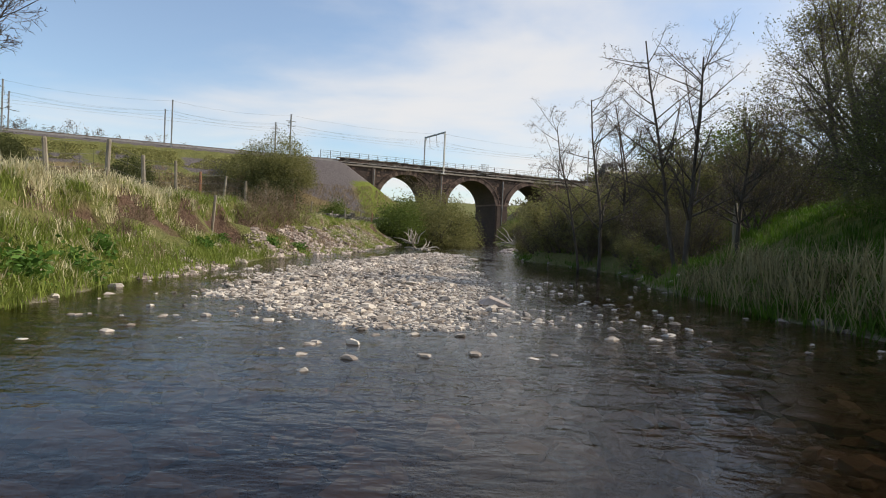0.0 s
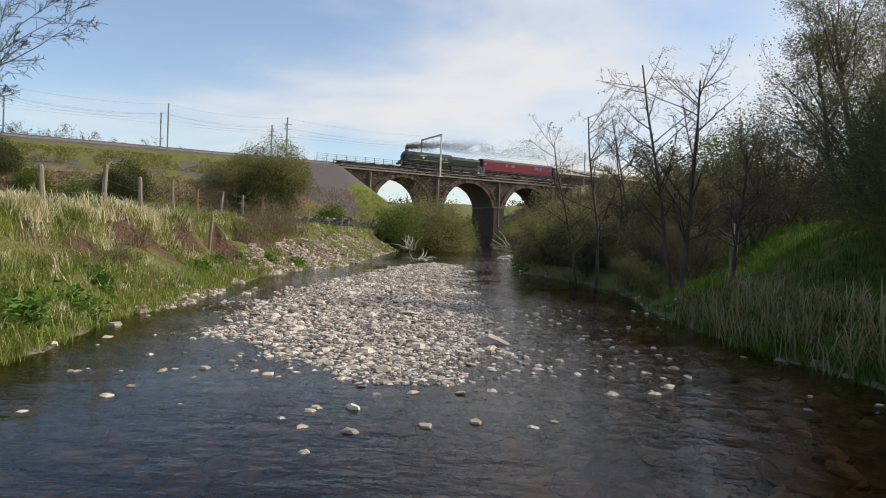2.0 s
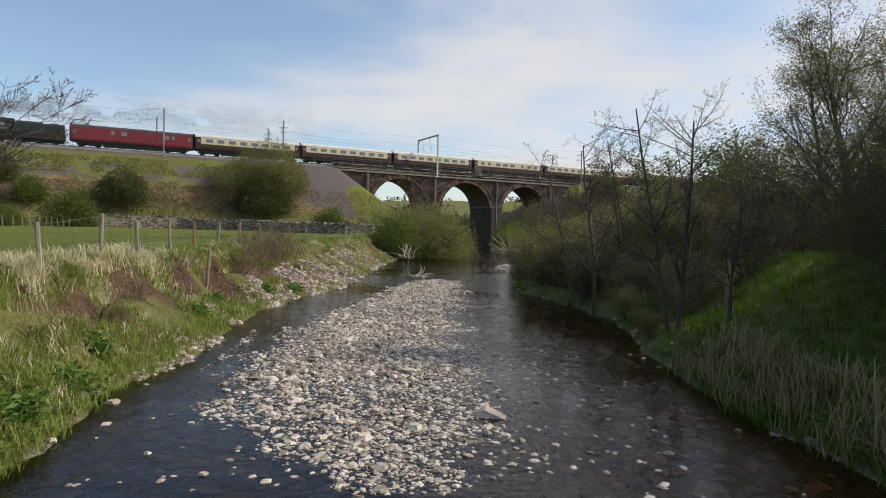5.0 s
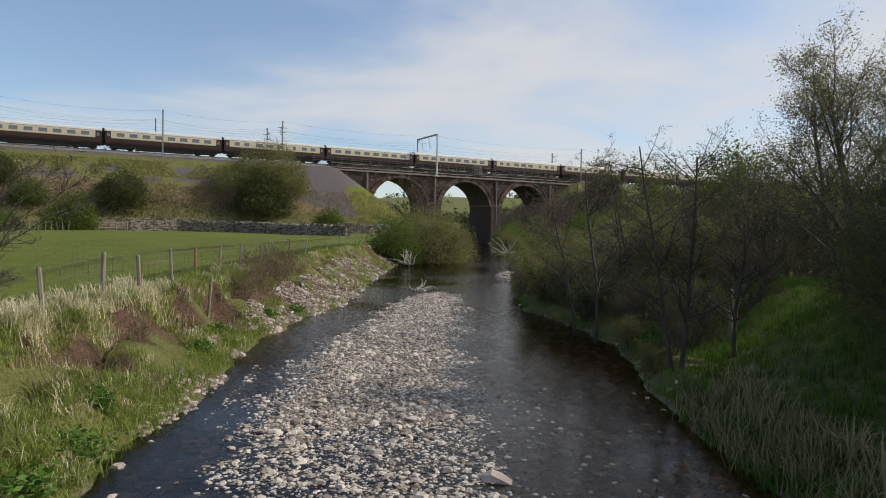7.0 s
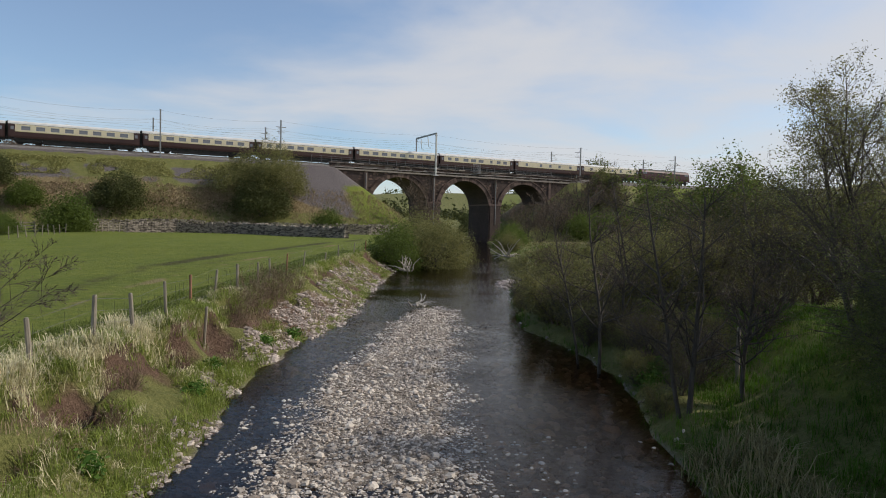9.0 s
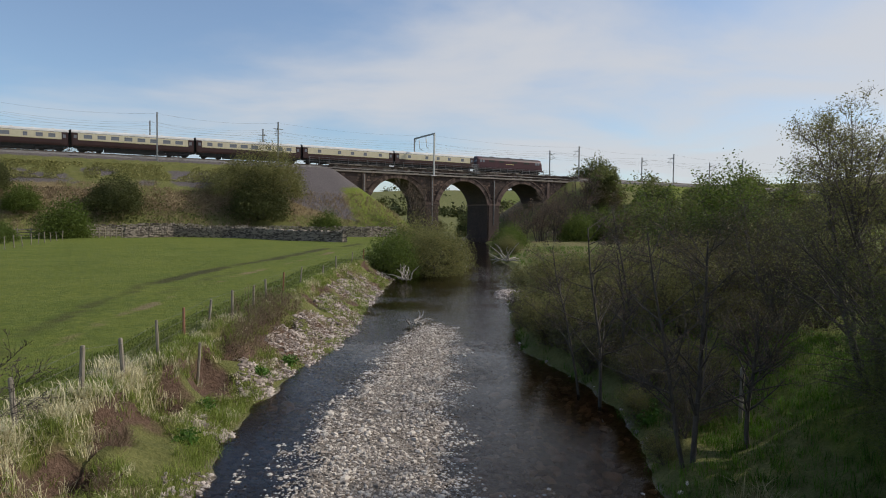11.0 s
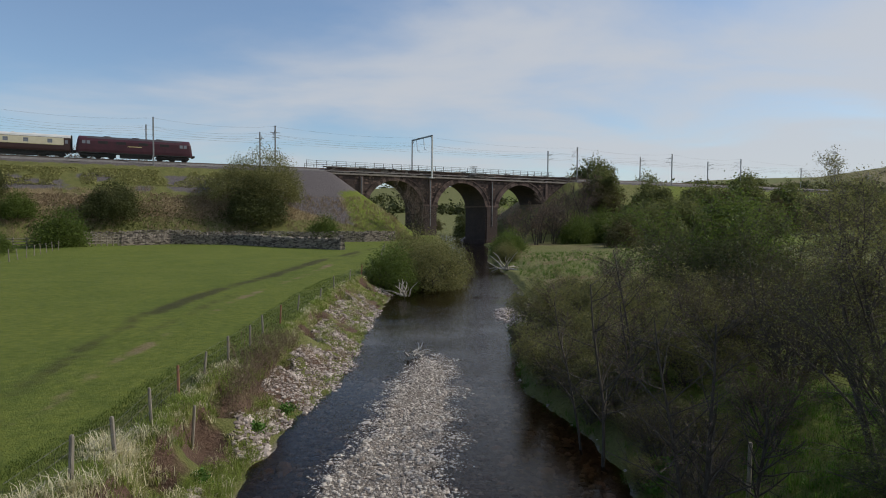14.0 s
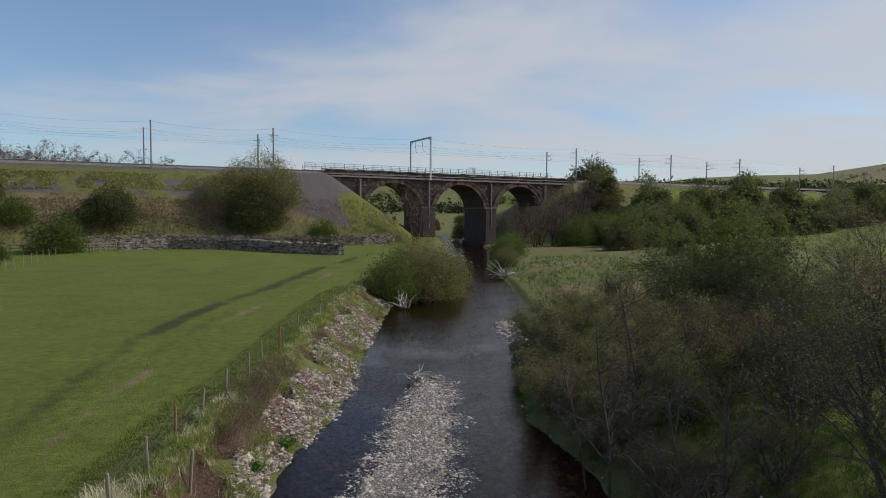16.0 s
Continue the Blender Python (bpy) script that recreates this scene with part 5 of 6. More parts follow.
# willow scrub along the far shore
WILLOW = dict(stems=7, spread=0.75, trunk=0.05, levels=3, kids=(10, 8, 6), angle=(20, 55), ratio=0.5, bend=0.14, lift=0.03, bare=0.08, leaf=16000, size=0.032, scatter_=0.13)
wil = build_tree("willow_bush", "olive willow bush hanging over the water's edge", "bush", 2.5, seed=41, leaf_m=M_SCRUB, bark=M_TWIG, group="willow scrub", **WILLOW)
stand(wil, 4.5, 21.8, 0, 1, False)
for x, y, a, s in ((5.6, 24.5, 70, 1.15), (4.9, 19.3, 140, 0.85), (6.2, 28.5, 200, 1.2), (5.5, 33, 20, 1.1), (7.6, 23.5, 100, 1.2), (7.4, 19.0, 260, 1.0), (9.2, 27.5, 310, 1.25), (9.6, 21.5, 45, 1.1), (7.8, 36.0, 150, 1.0), (8.9, 31.5, 10, 1.2), (6.5, 15.4, 190, 0.55), (11.5, 24.8, 222, 1.2)):
    stand(wil, x, y, a, s)
THICKET = dict(stems=6, spread=0.6, trunk=0.07, levels=3, kids=(10, 8, 6), angle=(22, 58), ratio=0.5, bend=0.13, lift=0.03, bare=0.06, scatter_=0.2)
thk = build_tree("hawthorn_tree", "dense hawthorn in dark green young leaf", "tree", 4.6, seed=51, leaf=17000, size=0.055, leaf_m=M_DARKLEAF, bark=M_TWIG, group="thicket trees", **THICKET)
thk2 = build_tree("blackthorn_tree", "grey-brown blackthorn thicket with sparse leaf", "tree", 3.9, seed=52, leaf=5000, size=0.036, leaf_m=M_THICKET, bark=M_TWIG, group="thicket trees", **THICKET)
brt = build_tree("maple_tree", "rounded tree in fresh mid-green leaf", "tree", 6.5, seed=53, dome=(2.3, 5.9), leaf=24000, size=0.065, leaf_m=M_GREEN, group="thicket trees", **THICKET)
stand(brt, 15.0, 33.2, 0, 1.18, False)
stand(thk, 12.6, 28.8, 0, 1.1, False)
stand(thk2, 9.6, 17.4, 0, 1.0, False)
# the last one is out of view, added to shade the right bank
for x, y, a, s in ((16.5, 31.0, 60, 0.75), (22.5, 33, 250, 0.42), (17.0, 38.5, 10, 1.0), (13.8, 22.5, 80, 0.7), (17.8, 25.0, 140, 0.55), (13.6, 9.6, 99, 1.1)):
    stand(thk, x, y, a, s)
# added trees, mostly unseen beyond the right edge, that keep sun off the bank
nth = build_tree("hazel_thicket", "dense olive-leaved hazel thicket, mostly out of view, added to shade the bank", "tree", 4.4, seed=54, leaf=46000, size=0.022, leaf_m=M_MIDLEAF, bark=M_TWIG, group="shady thicket", dome=(2.2, 4.4), **THICKET)
stand(nth, 9.4, 8.4, 190, 0.85, False)
for x, y, a, s in ((11.4, 8.6, 44, 1.0), (12.8, 11.2, 300, 0.95), (8.7, 5.4, 210, 0.85), (10.0, 7.4, 330, 0.95), (9.8, 5.4, 170, 0.95), (8.4, 3.4, 70, 0.8), (10.8, 6.0, 140, 0.95), (9.4, 1.5, 200, 1.0), (7.5, 9.3, 20, 0.8), (8.3, 10.0, 250, 0.85), (7.0, 8.0, 120, 0.62), (7.9, 8.7, 300, 0.85), (7.2, 6.6, 80, 0.6), (6.6, 5.2, 10, 0.5)):
    stand(nth, x, y, a, s)
# the last two stand unseen on the sun side, added for shade
for x, y, a, s in ((11.8, 19.6, 60, 0.8), (15.4, 27.2, 120, 0.95), (11.2, 33.5, 220, 1.0), (14.8, 40.5, 10, 1.0), (19, 46, 70, 1.0), (15.5, 20.0, 200, 0.6), (21, 29, 20, 0.6), (12.0, 45, 170, 0.7), (24, 40, 25, 0.45), (24, 36, 80, 0.4), (27, 41, 30, 0.4), (30, 47, 250, 0.4), (33, 53, 10, 0.4), (26, 31.5, 200, 0.4), (23, 26, 66, 0.6), (38, 60, 140, 0.4), (20, 22, 12, 0.5), (29, 36, 90, 0.35), (19.5, 31, 130, 0.75), (36, 48, 210, 0.4), (42, 56, 10, 0.4), (7.6, 14.6, 75, 0.5), (8.6, 20.5, 10, 0.8), (10.4, 24.5, 210, 0.85), (13.0, 30.5, 130, 0.95), (12.5, 6.5, 80, 1.3), (11.0, 3.0, 10, 1.2)):
    stand(thk2, x, y, a, s)
rng_s = random.Random(57)
for k in range(22):              # low woody brush down to the shaded water's edge
    y = 11.8 + 0.85 * k
    x = float(np.interp(y, R_Y, R_X)) + rng_s.uniform(0.15, 1.2)
    stand(thk2 if k % 3 else wil, x, y, rng_s.uniform(0, 360), rng_s.uniform(0.26, 0.42))
# bushes of the left shore and the embankment
FAR = dict(stems=9, spread=0.95, trunk=0.1, levels=3, kids=(8, 6, 4), angle=(25, 75), ratio=0.5, bend=0.13, lift=0.02, bare=0.1, scatter_=0.45)
shore = build_tree("shore_bush", "broad bush in young olive leaf above the river", "bush", 3.6, seed=61, dome=(3.2, 4.4), leaf=24000, size=0.07, leaf_m=M_SCRUB, group="shore bushes", **FAR)
stand(shore, -0.7, 55.0, 0, 1.12, False)
shore2 = build_tree("shore_bush", "rounded bush in bright green leaf on the bank", "bush", 2.7, seed=62, dome=(2.3, 3.7), leaf=19000, size=0.075, leaf_m=M_GREEN, group="shore bushes", **FAR)
stand(shore2, -3.9, 51.5, 0, 1.0, False)
stand(shore, -2.3, 60.5, 90, 0.95)
stand(shore, 0.4, 64.0, 200, 0.9)
hol = build_tree("dark_bush", "dense dark green bush on the railway embankment", "bush", 4.0, seed=71, dome=(4.4, 5.6), leaf=24000, size=0.12, leaf_m=M_DARKLEAF, group="embankment bushes", **FAR)
stand(hol, -50.5, 97.9, 0, 1.05, False)
wil2 = build_tree("pale_bush", "large rounded bush in pale olive leaf on the embankment", "bush", 5.6, seed=72, dome=(9.0, 8.6), leaf=44000, size=0.12, leaf_m=M_SCRUB, group="embankment bushes", **FAR)
stand(wil2, -32.0, 112.6, 0, 1.12, False)
grn = build_tree("green_bush", "small fresh green bush at the embankment foot", "bush", 2.8, seed=73, dome=(2.7, 4.0), leaf=14000, size=0.1, leaf_m=M_GREEN, group="embankment bushes", **FAR)
stand(grn, -19.8, 106.8, 0, 1.15, False)
# dark copy added as the shaded lower front of the large pale bush
stand(hol, -31.0, 107.5, 40, 1.25)
for x, y, a, s in ((-48.5, 81.5, 30, 1.15), (-61, 92, 80, 0.9), (-57.0, 80, 200, 0.6), (-64, 82, 20, 0.8), (-47, 68, 140, 0.5), (-44.5, 62.5, 240, 0.5)):
    stand(grn, x, y, a, s)
for x, y, a, s in ((-68, 94, 10, 0.9), (-72, 86, 100, 0.8)):
    stand(hol, x, y, a, s)
# bare trees by the piers
BARE = dict(stems=4, spread=0.4, trunk=0.16, levels=4, kids=(9, 6, 5, 3), angle=(22, 58), ratio=0.45, bend=0.12, lift=0.03, bare=0.2, scatter_=0.2)
bare = build_tree("bare_tree", "bare brown tree standing before the viaduct pier", "tree", 11.5, seed=81, leaf=3500, size=0.1, leaf_m=M_BUD, bark=M_BARK, group="bare trees by the viaduct", **BARE)
stand(bare, -4.8, 118.0, 0, 0.95, False)
for x, y, a, s in ((15.5, 120, 60, 0.72), (18.5, 124, 160, 0.8), (22.5, 128, 220, 0.75), (12.8, 116, 20, 0.6)):
    stand(bare, x, y, a, s)
for x, y, a, s in ((9.3, 94, 0, 0.75), (11.0, 99, 90, 0.8), (8.4, 82, 40, 0.55), (27, 128, 10, 1.3), (33, 131, 80, 1.5), (39, 136, 170, 1.5)):
    stand(grn if s > 0.7 else shore, x, y, a, s)
VALLEY = dict(FAR, stems=5, kids=(6, 5, 3))
big = build_tree("valley_tree", "rounded valley tree in fresh olive-green leaf", "tree", 7.0, seed=91, dome=(5.0, 8.0), leaf=10000, size=0.24, leaf_m=M_MIDLEAF, group="valley trees", **VALLEY)
stand(big, 8.0, 185, 0, 1.1, False)
big2 = build_tree("valley_tree", "grey-brown valley tree in thin leaf", "tree", 6.2, seed=92, dome=(4.4, 7.0), leaf=8000, size=0.2, leaf_m=M_THICKET, bark=M_TWIG, group="valley trees", **VALLEY)
stand(big2, 31, 110, 0, 0.7, False)
rng_t = random.Random(99)
for x, y, s in ((42, 128, 1.05), (36, 122, 0.85), (50, 133, 1.0), (34, 112, 0.6), (58, 140, 1.0), (44, 139, 1.0), (50, 144, 1.05), (57, 150, 1.15), (63, 150, 1.0), (52, 130, 0.7), (45, 118, 0.7), (60, 134, 0.85), (70, 150, 1.1), (80, 158, 1.0), (94, 170, 1.25), (104, 172, 1.0), (86, 165, 0.9), (40, 120, 0.55), (36, 96, 0.5), (47, 98, 0.6), (38, 152, 0.9), (42, 178, 1.1), (62, 196, 1.3), (75, 200, 1.2), (100, 210, 1.2), (30, 60, 0.45), (34, 70, 0.5), (-22, 190, 0.9), (22, 230, 1.0), (-3, 260, 1.1), (78, 150, 0.7)):
    stand(big if rng_t.random() < 0.5 else big2, x, y, rng_t.uniform(0, 360), s * rng_t.uniform(0.9, 1.1))
for k in range(12):              # the broken row of trees before the railway
    u = 44 + 9.5 * k + rng_t.uniform(-2.5, 2.5)
    x, y = at_uv(u, -11 - rng_t.uniform(0, 8))
    stand(big if k % 2 else big2, x, y, rng_t.uniform(0, 360), rng_t.uniform(0.85, 1.4))
    if k % 3:
        x, y = at_uv(u + 3, -27 - rng_t.uniform(0, 8))
        stand(big2 if k % 3 == 1 else big, x, y, rng_t.uniform(0, 360), rng_t.uniform(0.6, 1.0))
for x, y, a, s in ((24, 134, 10, 0.95), (28.5, 139, 80, 1.0), (20.5, 131, 200, 0.8), (32, 143, 120, 1.05)):
    stand(bare, x, y, a, s)
for k in range(24):              # the bare wood behind the embankment
    u = -128 + 3.1 * k + rng_t.uniform(-1, 1)
    x, y = at_uv(u, 32 + rng_t.uniform(0, 9))
    top = float(np.interp(u, [-130, -75, -66, -57], [24.0, 22.4, 20.2, 19.0])) + rng_t.uniform(-0.9, 0.5)
    stand(bare, x, y, rng_t.uniform(0, 360), (top - gz(x, y)) / 11.0)
x, y = at_uv(-46, 35)
stand(bare, x, y, 70, (21.3 - gz(x, y)) / 11.0)


def build_far_woods():
    """Hedges and copses over the distant fields."""
    rng = random.Random(77)
    s = Shape()
    for _ in range(130):
        a, r = rng.uniform(-0.2, 1.1), 260 * 10 ** rng.uniform(0, 0.95)
        cx, cy = math.sin(a) * r, math.cos(a) * r
        ang = rng.uniform(0, 3.1)
        for k in range(34):
            t = rng.gauss(0, 1) * r * 0.06
            x, y = cx + math.cos(ang) * t, cy + math.sin(ang) * t
            if float(emb_height(np.array([x]), np.array([y]))[0]) > 0:
                continue
            h = rng.uniform(2.5, 6) * (1 + r / 2500)
            z = gz(x, y)
            for _ in range(14):
                q = Vector((x + rng.gauss(0, h * 0.4), y + rng.gauss(0, h * 0.4), z + abs(rng.gauss(0.5, 0.35)) * h))
                d = h * 0.16
                s.add([tuple(q + Vector((rng.gauss(0, d), rng.gauss(0, d), rng.gauss(0, d)))) for _ in range(4)], [(0, 1, 2), (0, 2, 3), (1, 2, 3)])
    tagged(part("far_woods", s, M_DARKLEAF), "distant hedges and copses over the valley", "woods", kind="stuff")


build_far_woods()


# ---- grasses, rushes, nettles ----
def tufts(name, mat, label, category, spots, seed):
    """Blades in tufts; spots: x, y, height, blades, lean."""
    rng = random.Random(seed)
    verts, faces = [], []
    for x, y, h, n, lean in spots:
        z = gz(x, y) - 0.03
        for _ in range(n + n // 4):
            a = rng.uniform(0, 6.283)
            hh, b = h * rng.uniform(0.55, 1.15), lean * rng.uniform(0.2, 1.2)
            w = 0.004 + 0.0065 * hh
            dx, dy = math.cos(a), math.sin(a)
            ox, oy = x + rng.gauss(0, 0.06 + 0.05 * h), y + rng.gauss(0, 0.06 + 0.05 * h)
            k = len(verts)
            verts += [(ox - dy * w, oy + dx * w, z), (ox + dy * w, oy - dx * w, z), (ox + dx * hh * b * 0.4 - dy * w * 0.8, oy + dy * hh * b * 0.4 + dx * w * 0.8, z + hh * 0.6),
                      (ox + dx * hh * b * 0.4 + dy * w * 0.8, oy + dy * hh * b * 0.4 - dx * w * 0.8, z + hh * 0.6), (ox + dx * hh * b, oy + dy * hh * b, z + hh * (1.0 - 0.35 * b))]
            faces += [(k, k + 1, k + 3, k + 2), (k + 2, k + 3, k + 4)]
    s = Shape()
    s.v, s.f = verts, faces
    return tagged(part(name, s, mat), label, category, kind="stuff")


def scrub_cover(name, mat, label, count, u0, u1, drop0, drop1, size, seed):
    """Low leafy cover in patches on the near slope of the embankment."""
    rng = random.Random(seed)
    s = Shape()
    for _ in range(count):
        u = rng.uniform(u0, u1)
        v = -3.4 - 1.45 * rng.uniform(drop0, drop1)
        if float(vnoise(u / 4.5, v / 2.5, seed) + 0.6 * vnoise(u / 1.3, v / 1.1, seed + 3)) < -0.14:
            continue
        x, y = at_uv(u, v)
        c = Vector((x, y, gz(x, y) + abs(rng.gauss(0, size * 1.6))))
        q = size * rng.uniform(0.6, 1.5)
        s.add([tuple(c + Vector((rng.gauss(0, q), rng.gauss(0, q), rng.gauss(0.2 * q, q)))) for _ in range(4)], [(0, 1, 2), (0, 2, 3)])
    tagged(part(name, s, mat), label, "scrub", kind="stuff")


def build_grass():
    rng = random.Random(61)
    straw, green, turf, rush, dead, dry, mound = [], [], [], [], [], [], []
    for _ in range(19000):
        y = -1.5 + 50 * rng.random() ** 1.4
        edge = float(np.interp(y, EDGE_Y, EDGE_D))
        d = rng.uniform(0.1, edge + 1.9)
        x = float(np.interp(y, L_Y, L_X)) - d
        if slip(x, y) > 0.62 and rng.random() < 0.85:
            continue
        p, q = float(vnoise(x / 0.9, y / 0.9, 9)), float(vnoise(x / 1.7, y / 1.7, 15))
        brink = float(np.interp(y, [9, 16, 22], [1.0, 0.6, 0.3]))
        if edge - 0.3 < d < edge + brink:                         # pale tussocks along the brink
            if rng.random() < (0.24 if y < 13 else 0.16) + 0.9 * p:
                straw.append((x, y, rng.uniform(0.2, 0.45) * (1.0 if y < 14 else 0.65), 16, 0.95))
            else:
                green.append((x, y, rng.uniform(0.13, 0.3), 11, 1.05))
        elif d <= edge:
            if edge - 0.75 < d and y > 6.5 and p < 0.2:              # the bare scarp
                continue
            if y > 10 and q + 0.5 * p < (0.1 if y < 22 else 0.24):
                continue
            if q < (-0.34 if y < 10 else -0.12):
                continue
            (straw if rng.random() < 0.2 else green).append((x, y, rng.uniform(0.1, 0.28), 12, 1.1))
        else:
            turf.append((x, y, rng.uniform(0.06, 0.13), 8, 0.7))
    for _ in range(3600):                                         # withered growth on the face of the bank
        y = 3 + 46 * rng.random() ** 1.2
        edge = float(np.interp(y, [5, 12, 15, 19, 26, 45], [2.3, 1.9, 1.4, 2.0, 2.6, 2.5]))
        d = rng.uniform(0.3, edge + 0.2)
        x = float(np.interp(y, L_Y, L_X)) - d
        if float(vnoise(x / 1.2, y / 1.2, 19)) > 0.1 and d < edge - 0.35:
            dead.append((x, y, rng.uniform(0.1, 0.3), 9, 1.1))
    for _ in range(900):                                          # fringe over both water's edges
        y = 2.5 + 34 * rng.random() ** 1.4
        if y < 10 or rng.random() < 0.15:
            mound.append((float(np.interp(y, R_Y, R_X)) + rng.uniform(-0.1, 0.35), y, rng.uniform(0.15, 0.35), 11, 1.0))
        if y < 15 or rng.random() < 0.25:
            green.append((float(np.interp(y, L_Y, L_X)) - rng.uniform(-0.05, 0.5), y, rng.uniform(0.12, 0.3), 11, 1.0))
    for _ in range(170):
        y = rng.uniform(4.0, 9.4)
        rush.append((float(np.interp(y, R_Y, R_X)) + rng.uniform(-0.05, 0.9), y, rng.uniform(0.35, 0.65), 14, 0.85))
    for _ in range(12000):
        y = 5 + 45 * rng.random() ** 1.3
        x = float(np.interp(y, L_Y, L_X)) - rng.uniform(3.0, 12 + 0.2 * y)
        turf.append((x, y, rng.uniform(0.035, 0.075), 5, 0.8))
    for _ in range(5200):                                         # right bank
        y = -2 + 31 * rng.random() ** 1.25
        d = rng.uniform(0.05, 6.5)
        x = float(np.interp(y, R_Y, R_X)) + d
        if y > 11 and d < 1.0 and rng.random() < 0.8 or y > 17 and rng.random() < 0.6:
            continue
        if d < 0.9 and y < 7.5 and rng.random() < 0.35:
            rush.append((x, y, rng.uniform(0.3, 0.6), 12, 0.7))
            mound.append((x, y, rng.uniform(0.2, 0.45), 8, 0.6))
        else:
            mound.append((x, y, rng.uniform(0.14, 0.32), 13, 0.9))
    for _ in range(1500):
        x, y = rng.uniform(8, 26), rng.uniform(48, 95)
        (mound if vnoise(x / 6, y / 6, 23) > -0.22 else dead).append((x, y, rng.uniform(0.3, 0.6), 9, 0.7))
    for _ in range(5200):                                         # dry growth on the embankment's foot
        u = rng.uniform(-75, -8)
        v = -3.4 - 1.45 * rng.uniform(4.6, 12.5)
        x, y = at_uv(u, v)
        if float(vnoise(u / 7, v / 5, 44)) > -0.1:
            dry.append((x, y, rng.uniform(0.4, 0.9), 9, 0.6))
    tufts("straw_tufts", M_STRAW, "pale straw-coloured tussock grass along the bank top", "grass", straw, 1)
    tufts("green_grass", M_BLADE, "long fresh green grass on the river banks", "grass", green, 2)
    tufts("mound_grass", M_MOUND_SHADED, "lush green mound grass, its colour darkened for the bank's shade", "grass", mound, 7)
    tufts("pasture_grass", M_TURF, "short grazed pasture grass", "grass", turf, 3)
    tufts("dead_grass", M_DEAD, "withered brown grass hanging on the bank face", "grass", dead, 6)
    tufts("rushes", M_RUSH, "pale brown rushes bending over the dark water's edge", "rushes", rush, 4)
    tufts("embankment_grass", M_DEAD, "dry rough grass on the railway embankment", "grass", dry, 5)
    scrub_cover("bracken_cover", M_DEAD, "russet dead bracken over the embankment slope", 14000, -75, -30, 5.6, 9.5, 0.085, 8)
    scrub_cover("slope_growth", M_YELLOWISH, "yellow-green low growth on the upper embankment", 34000, -110, -30, 1.2, 4.2, 0.075, 9)
    scrub_cover("slope_scrub", M_MIDLEAF, "low green scrub on the embankment slope", 9000, -110, -40, 8.0, 13.0, 0.1, 10)
    for x, y, s in ((-4.4, 12.2, 0.4), (-4.75, 14.0, 0.4), (-4.35, 19.6, 0.45), (-3.75, 6.9, 0.5), (-3.55, 5.6, 0.55), (-4.2, 8.2, 0.4), (4.95, 14.1, 0.55), (5.3, 14.6, 0.5), (-0.9, 13.0, 0.16), (-4.6, 17.4, 0.45), (-4.3, 5.0, 0.5)):
        ob = build_tree("nettle_clump", "bright green leafy nettle clump at the water's edge", "plant", s, stems=9, spread=0.5, trunk=0.008, levels=2, kids=(6, 4), ratio=0.45, bare=0.1, leaf=900, size=0.045, scatter_=s * 0.16, bark=M_NETTLE, leaf_m=M_NETTLE, seed=int(100 * y), group="nettle clumps")
        stand(ob, x, y, 0, 1, False)
    for k, (x, y, rad) in enumerate(SLIPS[:8]):
        ob = build_tree("root_tangle", "tangle of dead brown roots hanging in the bank slip", "roots", 0.5 * rad + 0.2, stems=8, spread=1.3, trunk=0.012, levels=2, kids=(7, 5), ratio=0.6, bare=0.05, bend=0.3, lift=-0.12, bark=M_STEM, seed=300 + k, group="root tangles")
        stand(ob, x + 0.12, y, 0, 1, False)
    # bramble and dead stems hanging on the bank
    for k, (x, y, s) in enumerate(((-4.6, 9.6, 0.5), (-4.9, 10.6, 0.55), (-5.3, 17.0, 0.9), (-5.4, 18.2, 1.2), (-5.2, 19.4, 1.3), (-5.6, 20.6, 1.3), (-5.4, 21.8, 1.25), (-5.7, 23.2, 1.1), (-5.6, 24.8, 0.9), (-4.7, 7.6, 0.5))):
        ob = build_tree("dead_scrub", "leafless brown scrub stems on the eroded bank", "scrub", s * 1.3, stems=9, spread=0.55, trunk=0.012, levels=3, kids=(6, 5, 3), ratio=0.5, bare=0.1, angle=(15, 50), leaf=700 if y > 15 else 40, size=0.022, scatter_=0.1, bark=M_STEM, leaf_m=M_THICKET, seed=200 + k, group="dead scrub")
        stand(ob, x, y, 0, 1, False)


build_grass()


# ---- driftwood ----
def build_driftwood(x, y, z, length, count, seed, label, flat=0.35):
    rng = random.Random(seed)
    ob = empty("driftwood", pose(x, y, z), label, "driftwood", "driftwood")
    for k in range(count):
        a = rng.uniform(0, 6.28)
        p, d, pts = Vector((rng.gauss(0, 0.2), rng.gauss(0, 0.2), 0.05)), Vector((math.cos(a), math.sin(a), flat * rng.uniform(0.1, 2))), []
        for i in range(6):
            pts.append(tuple(p))
            d = (d + Vector((rng.gauss(0, 0.25), rng.gauss(0, 0.25), rng.gauss(0, 0.15)))).normalized()
            p = p + d * length * rng.uniform(0.6, 1.2) / 6
        part("branch", Shape().tube(pts, [0.05 * length ** 0.5 * (1 - 0.15 * i) for i in range(6)], 6), M_DRIFT, ob)


build_driftwood(-0.75, 27.5, 0.1, 1.0, 9, 1, "tangle of dead branches stranded on the gravel bar", 0.3)
build_driftwood(7.4, 71.0, 0.3, 3.6, 12, 2, "bleached fallen branches at the water's edge", 0.7)
build_driftwood(-2.6, 47.5, 0.15, 1.8, 12, 3, "pale uprooted stump at the foot of the bush", 0.7)


# ---- everything that moves ----
RUN = [(0.0, 70.0), (2.5, 1.6), (4.0, -39.2), (7.0, -121.2), (9.0, -174.8), (11.5, -238.0), (14.0, -304.3), (16.0, -356.5)]


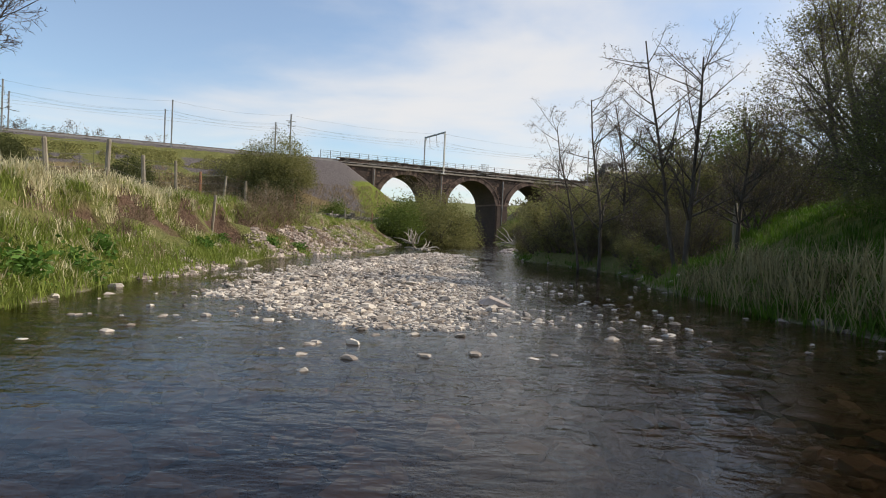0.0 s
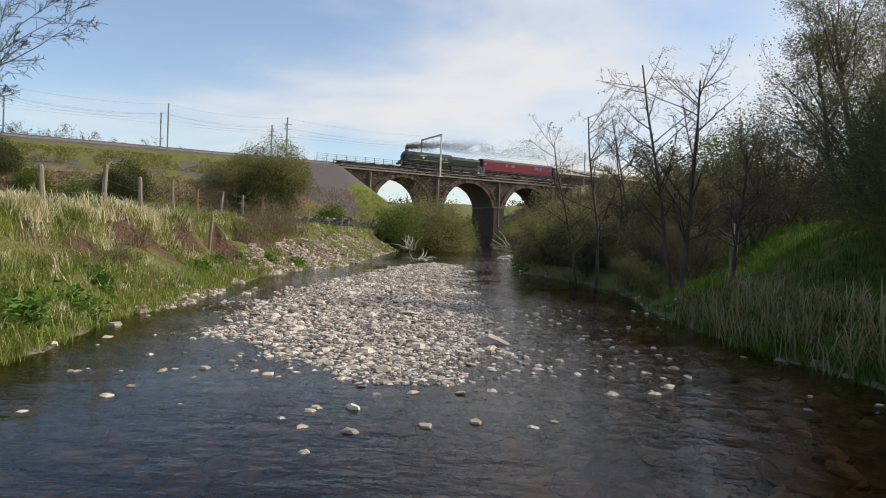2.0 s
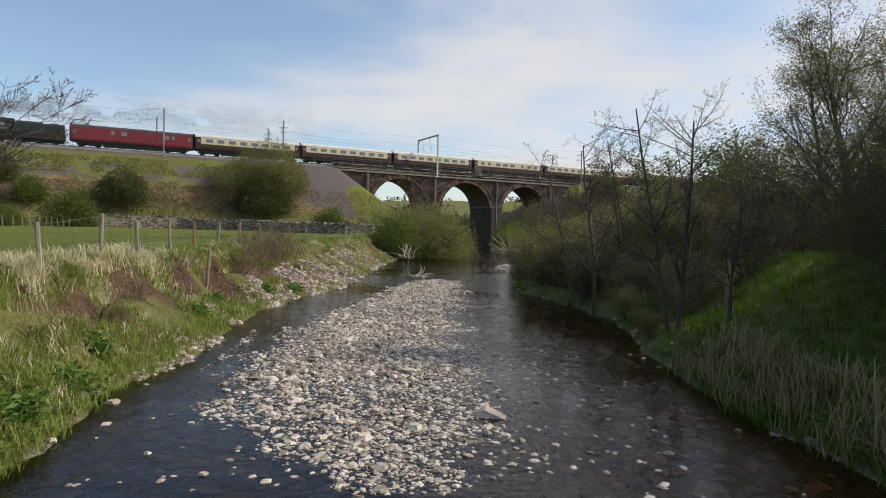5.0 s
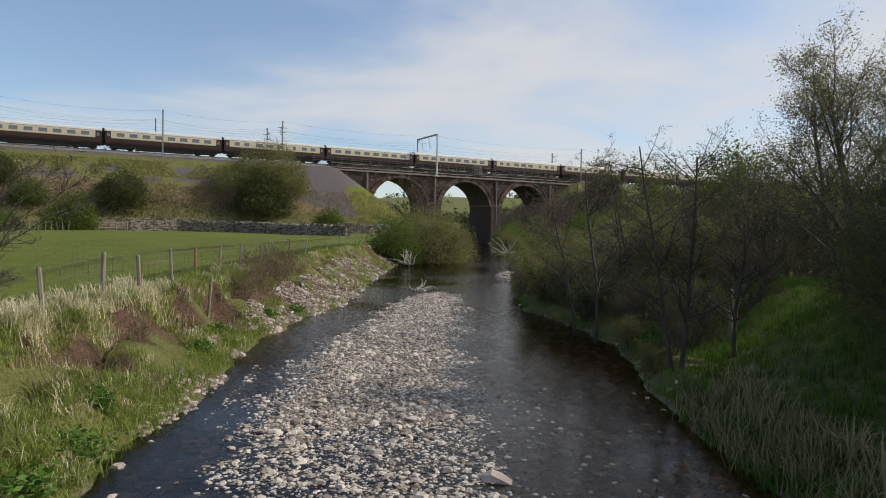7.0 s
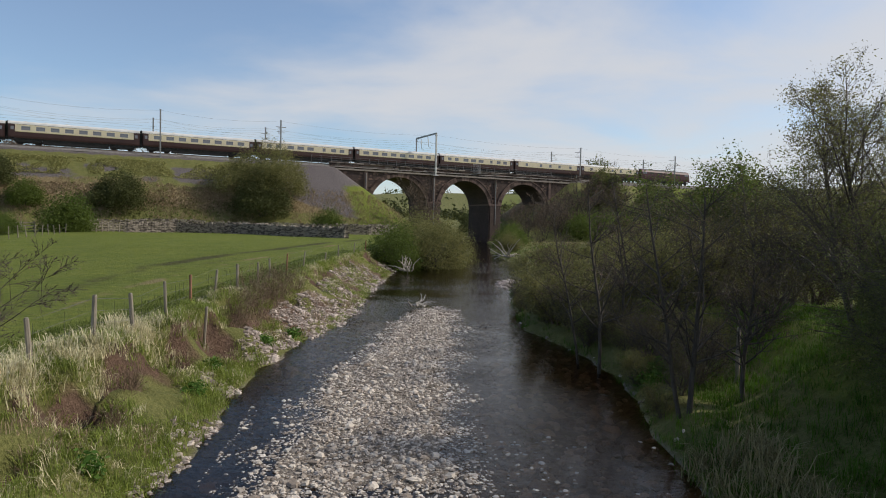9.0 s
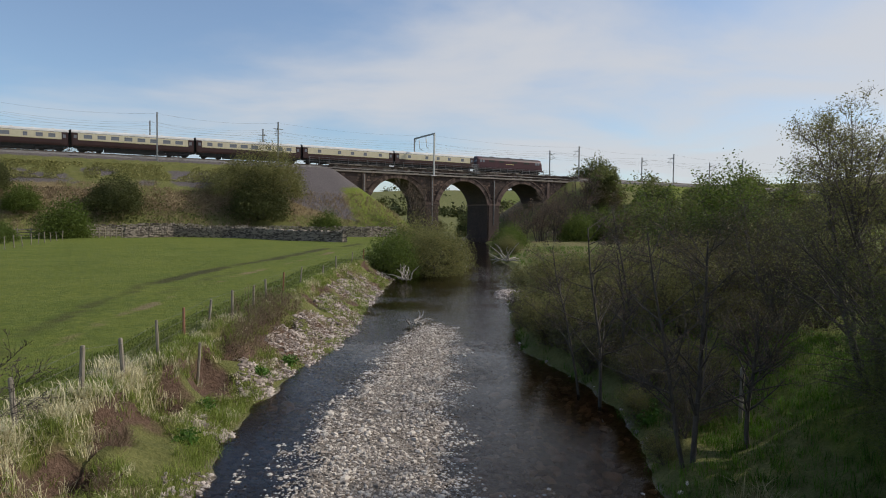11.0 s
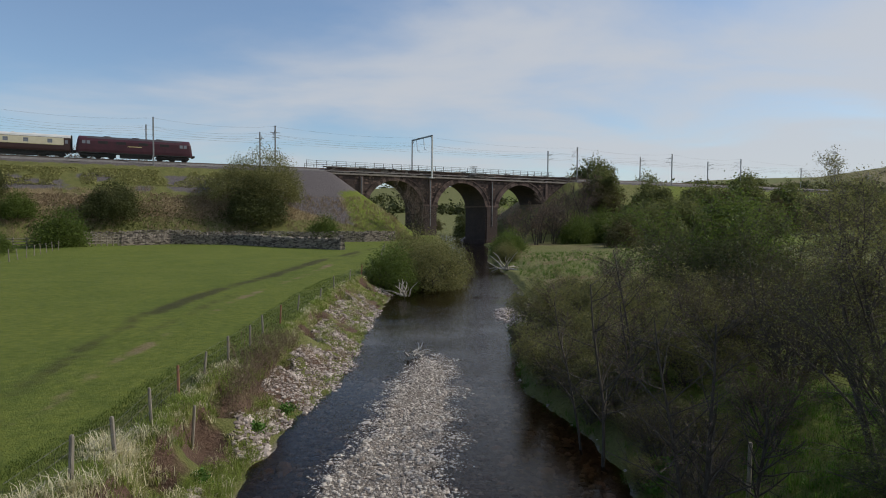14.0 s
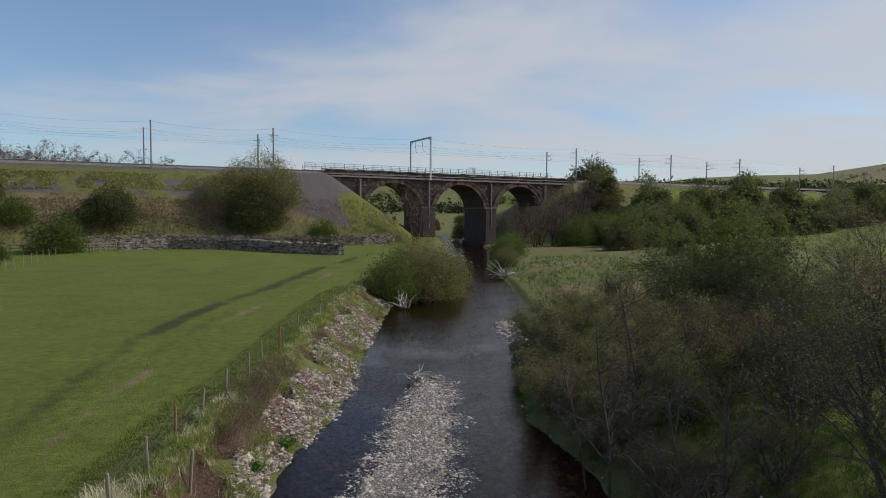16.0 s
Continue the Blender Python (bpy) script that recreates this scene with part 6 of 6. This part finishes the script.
def motions():
    """The train runs over the viaduct; each vehicle keeps its distance from the head of the first coach."""
    def rows(offset):
        return [(t, bridge_pose(u + offset, 0, rail_z(u + offset))) for t, u in RUN]
    walk(engine, rows(-10.2))
    walk(smoke, rows(-10.2))
    for k, c in enumerate(coaches):
        walk(c, rows(20 * k + 10.1))
    walk(diesel, rows(12 * 20 + 9.95))


motions()
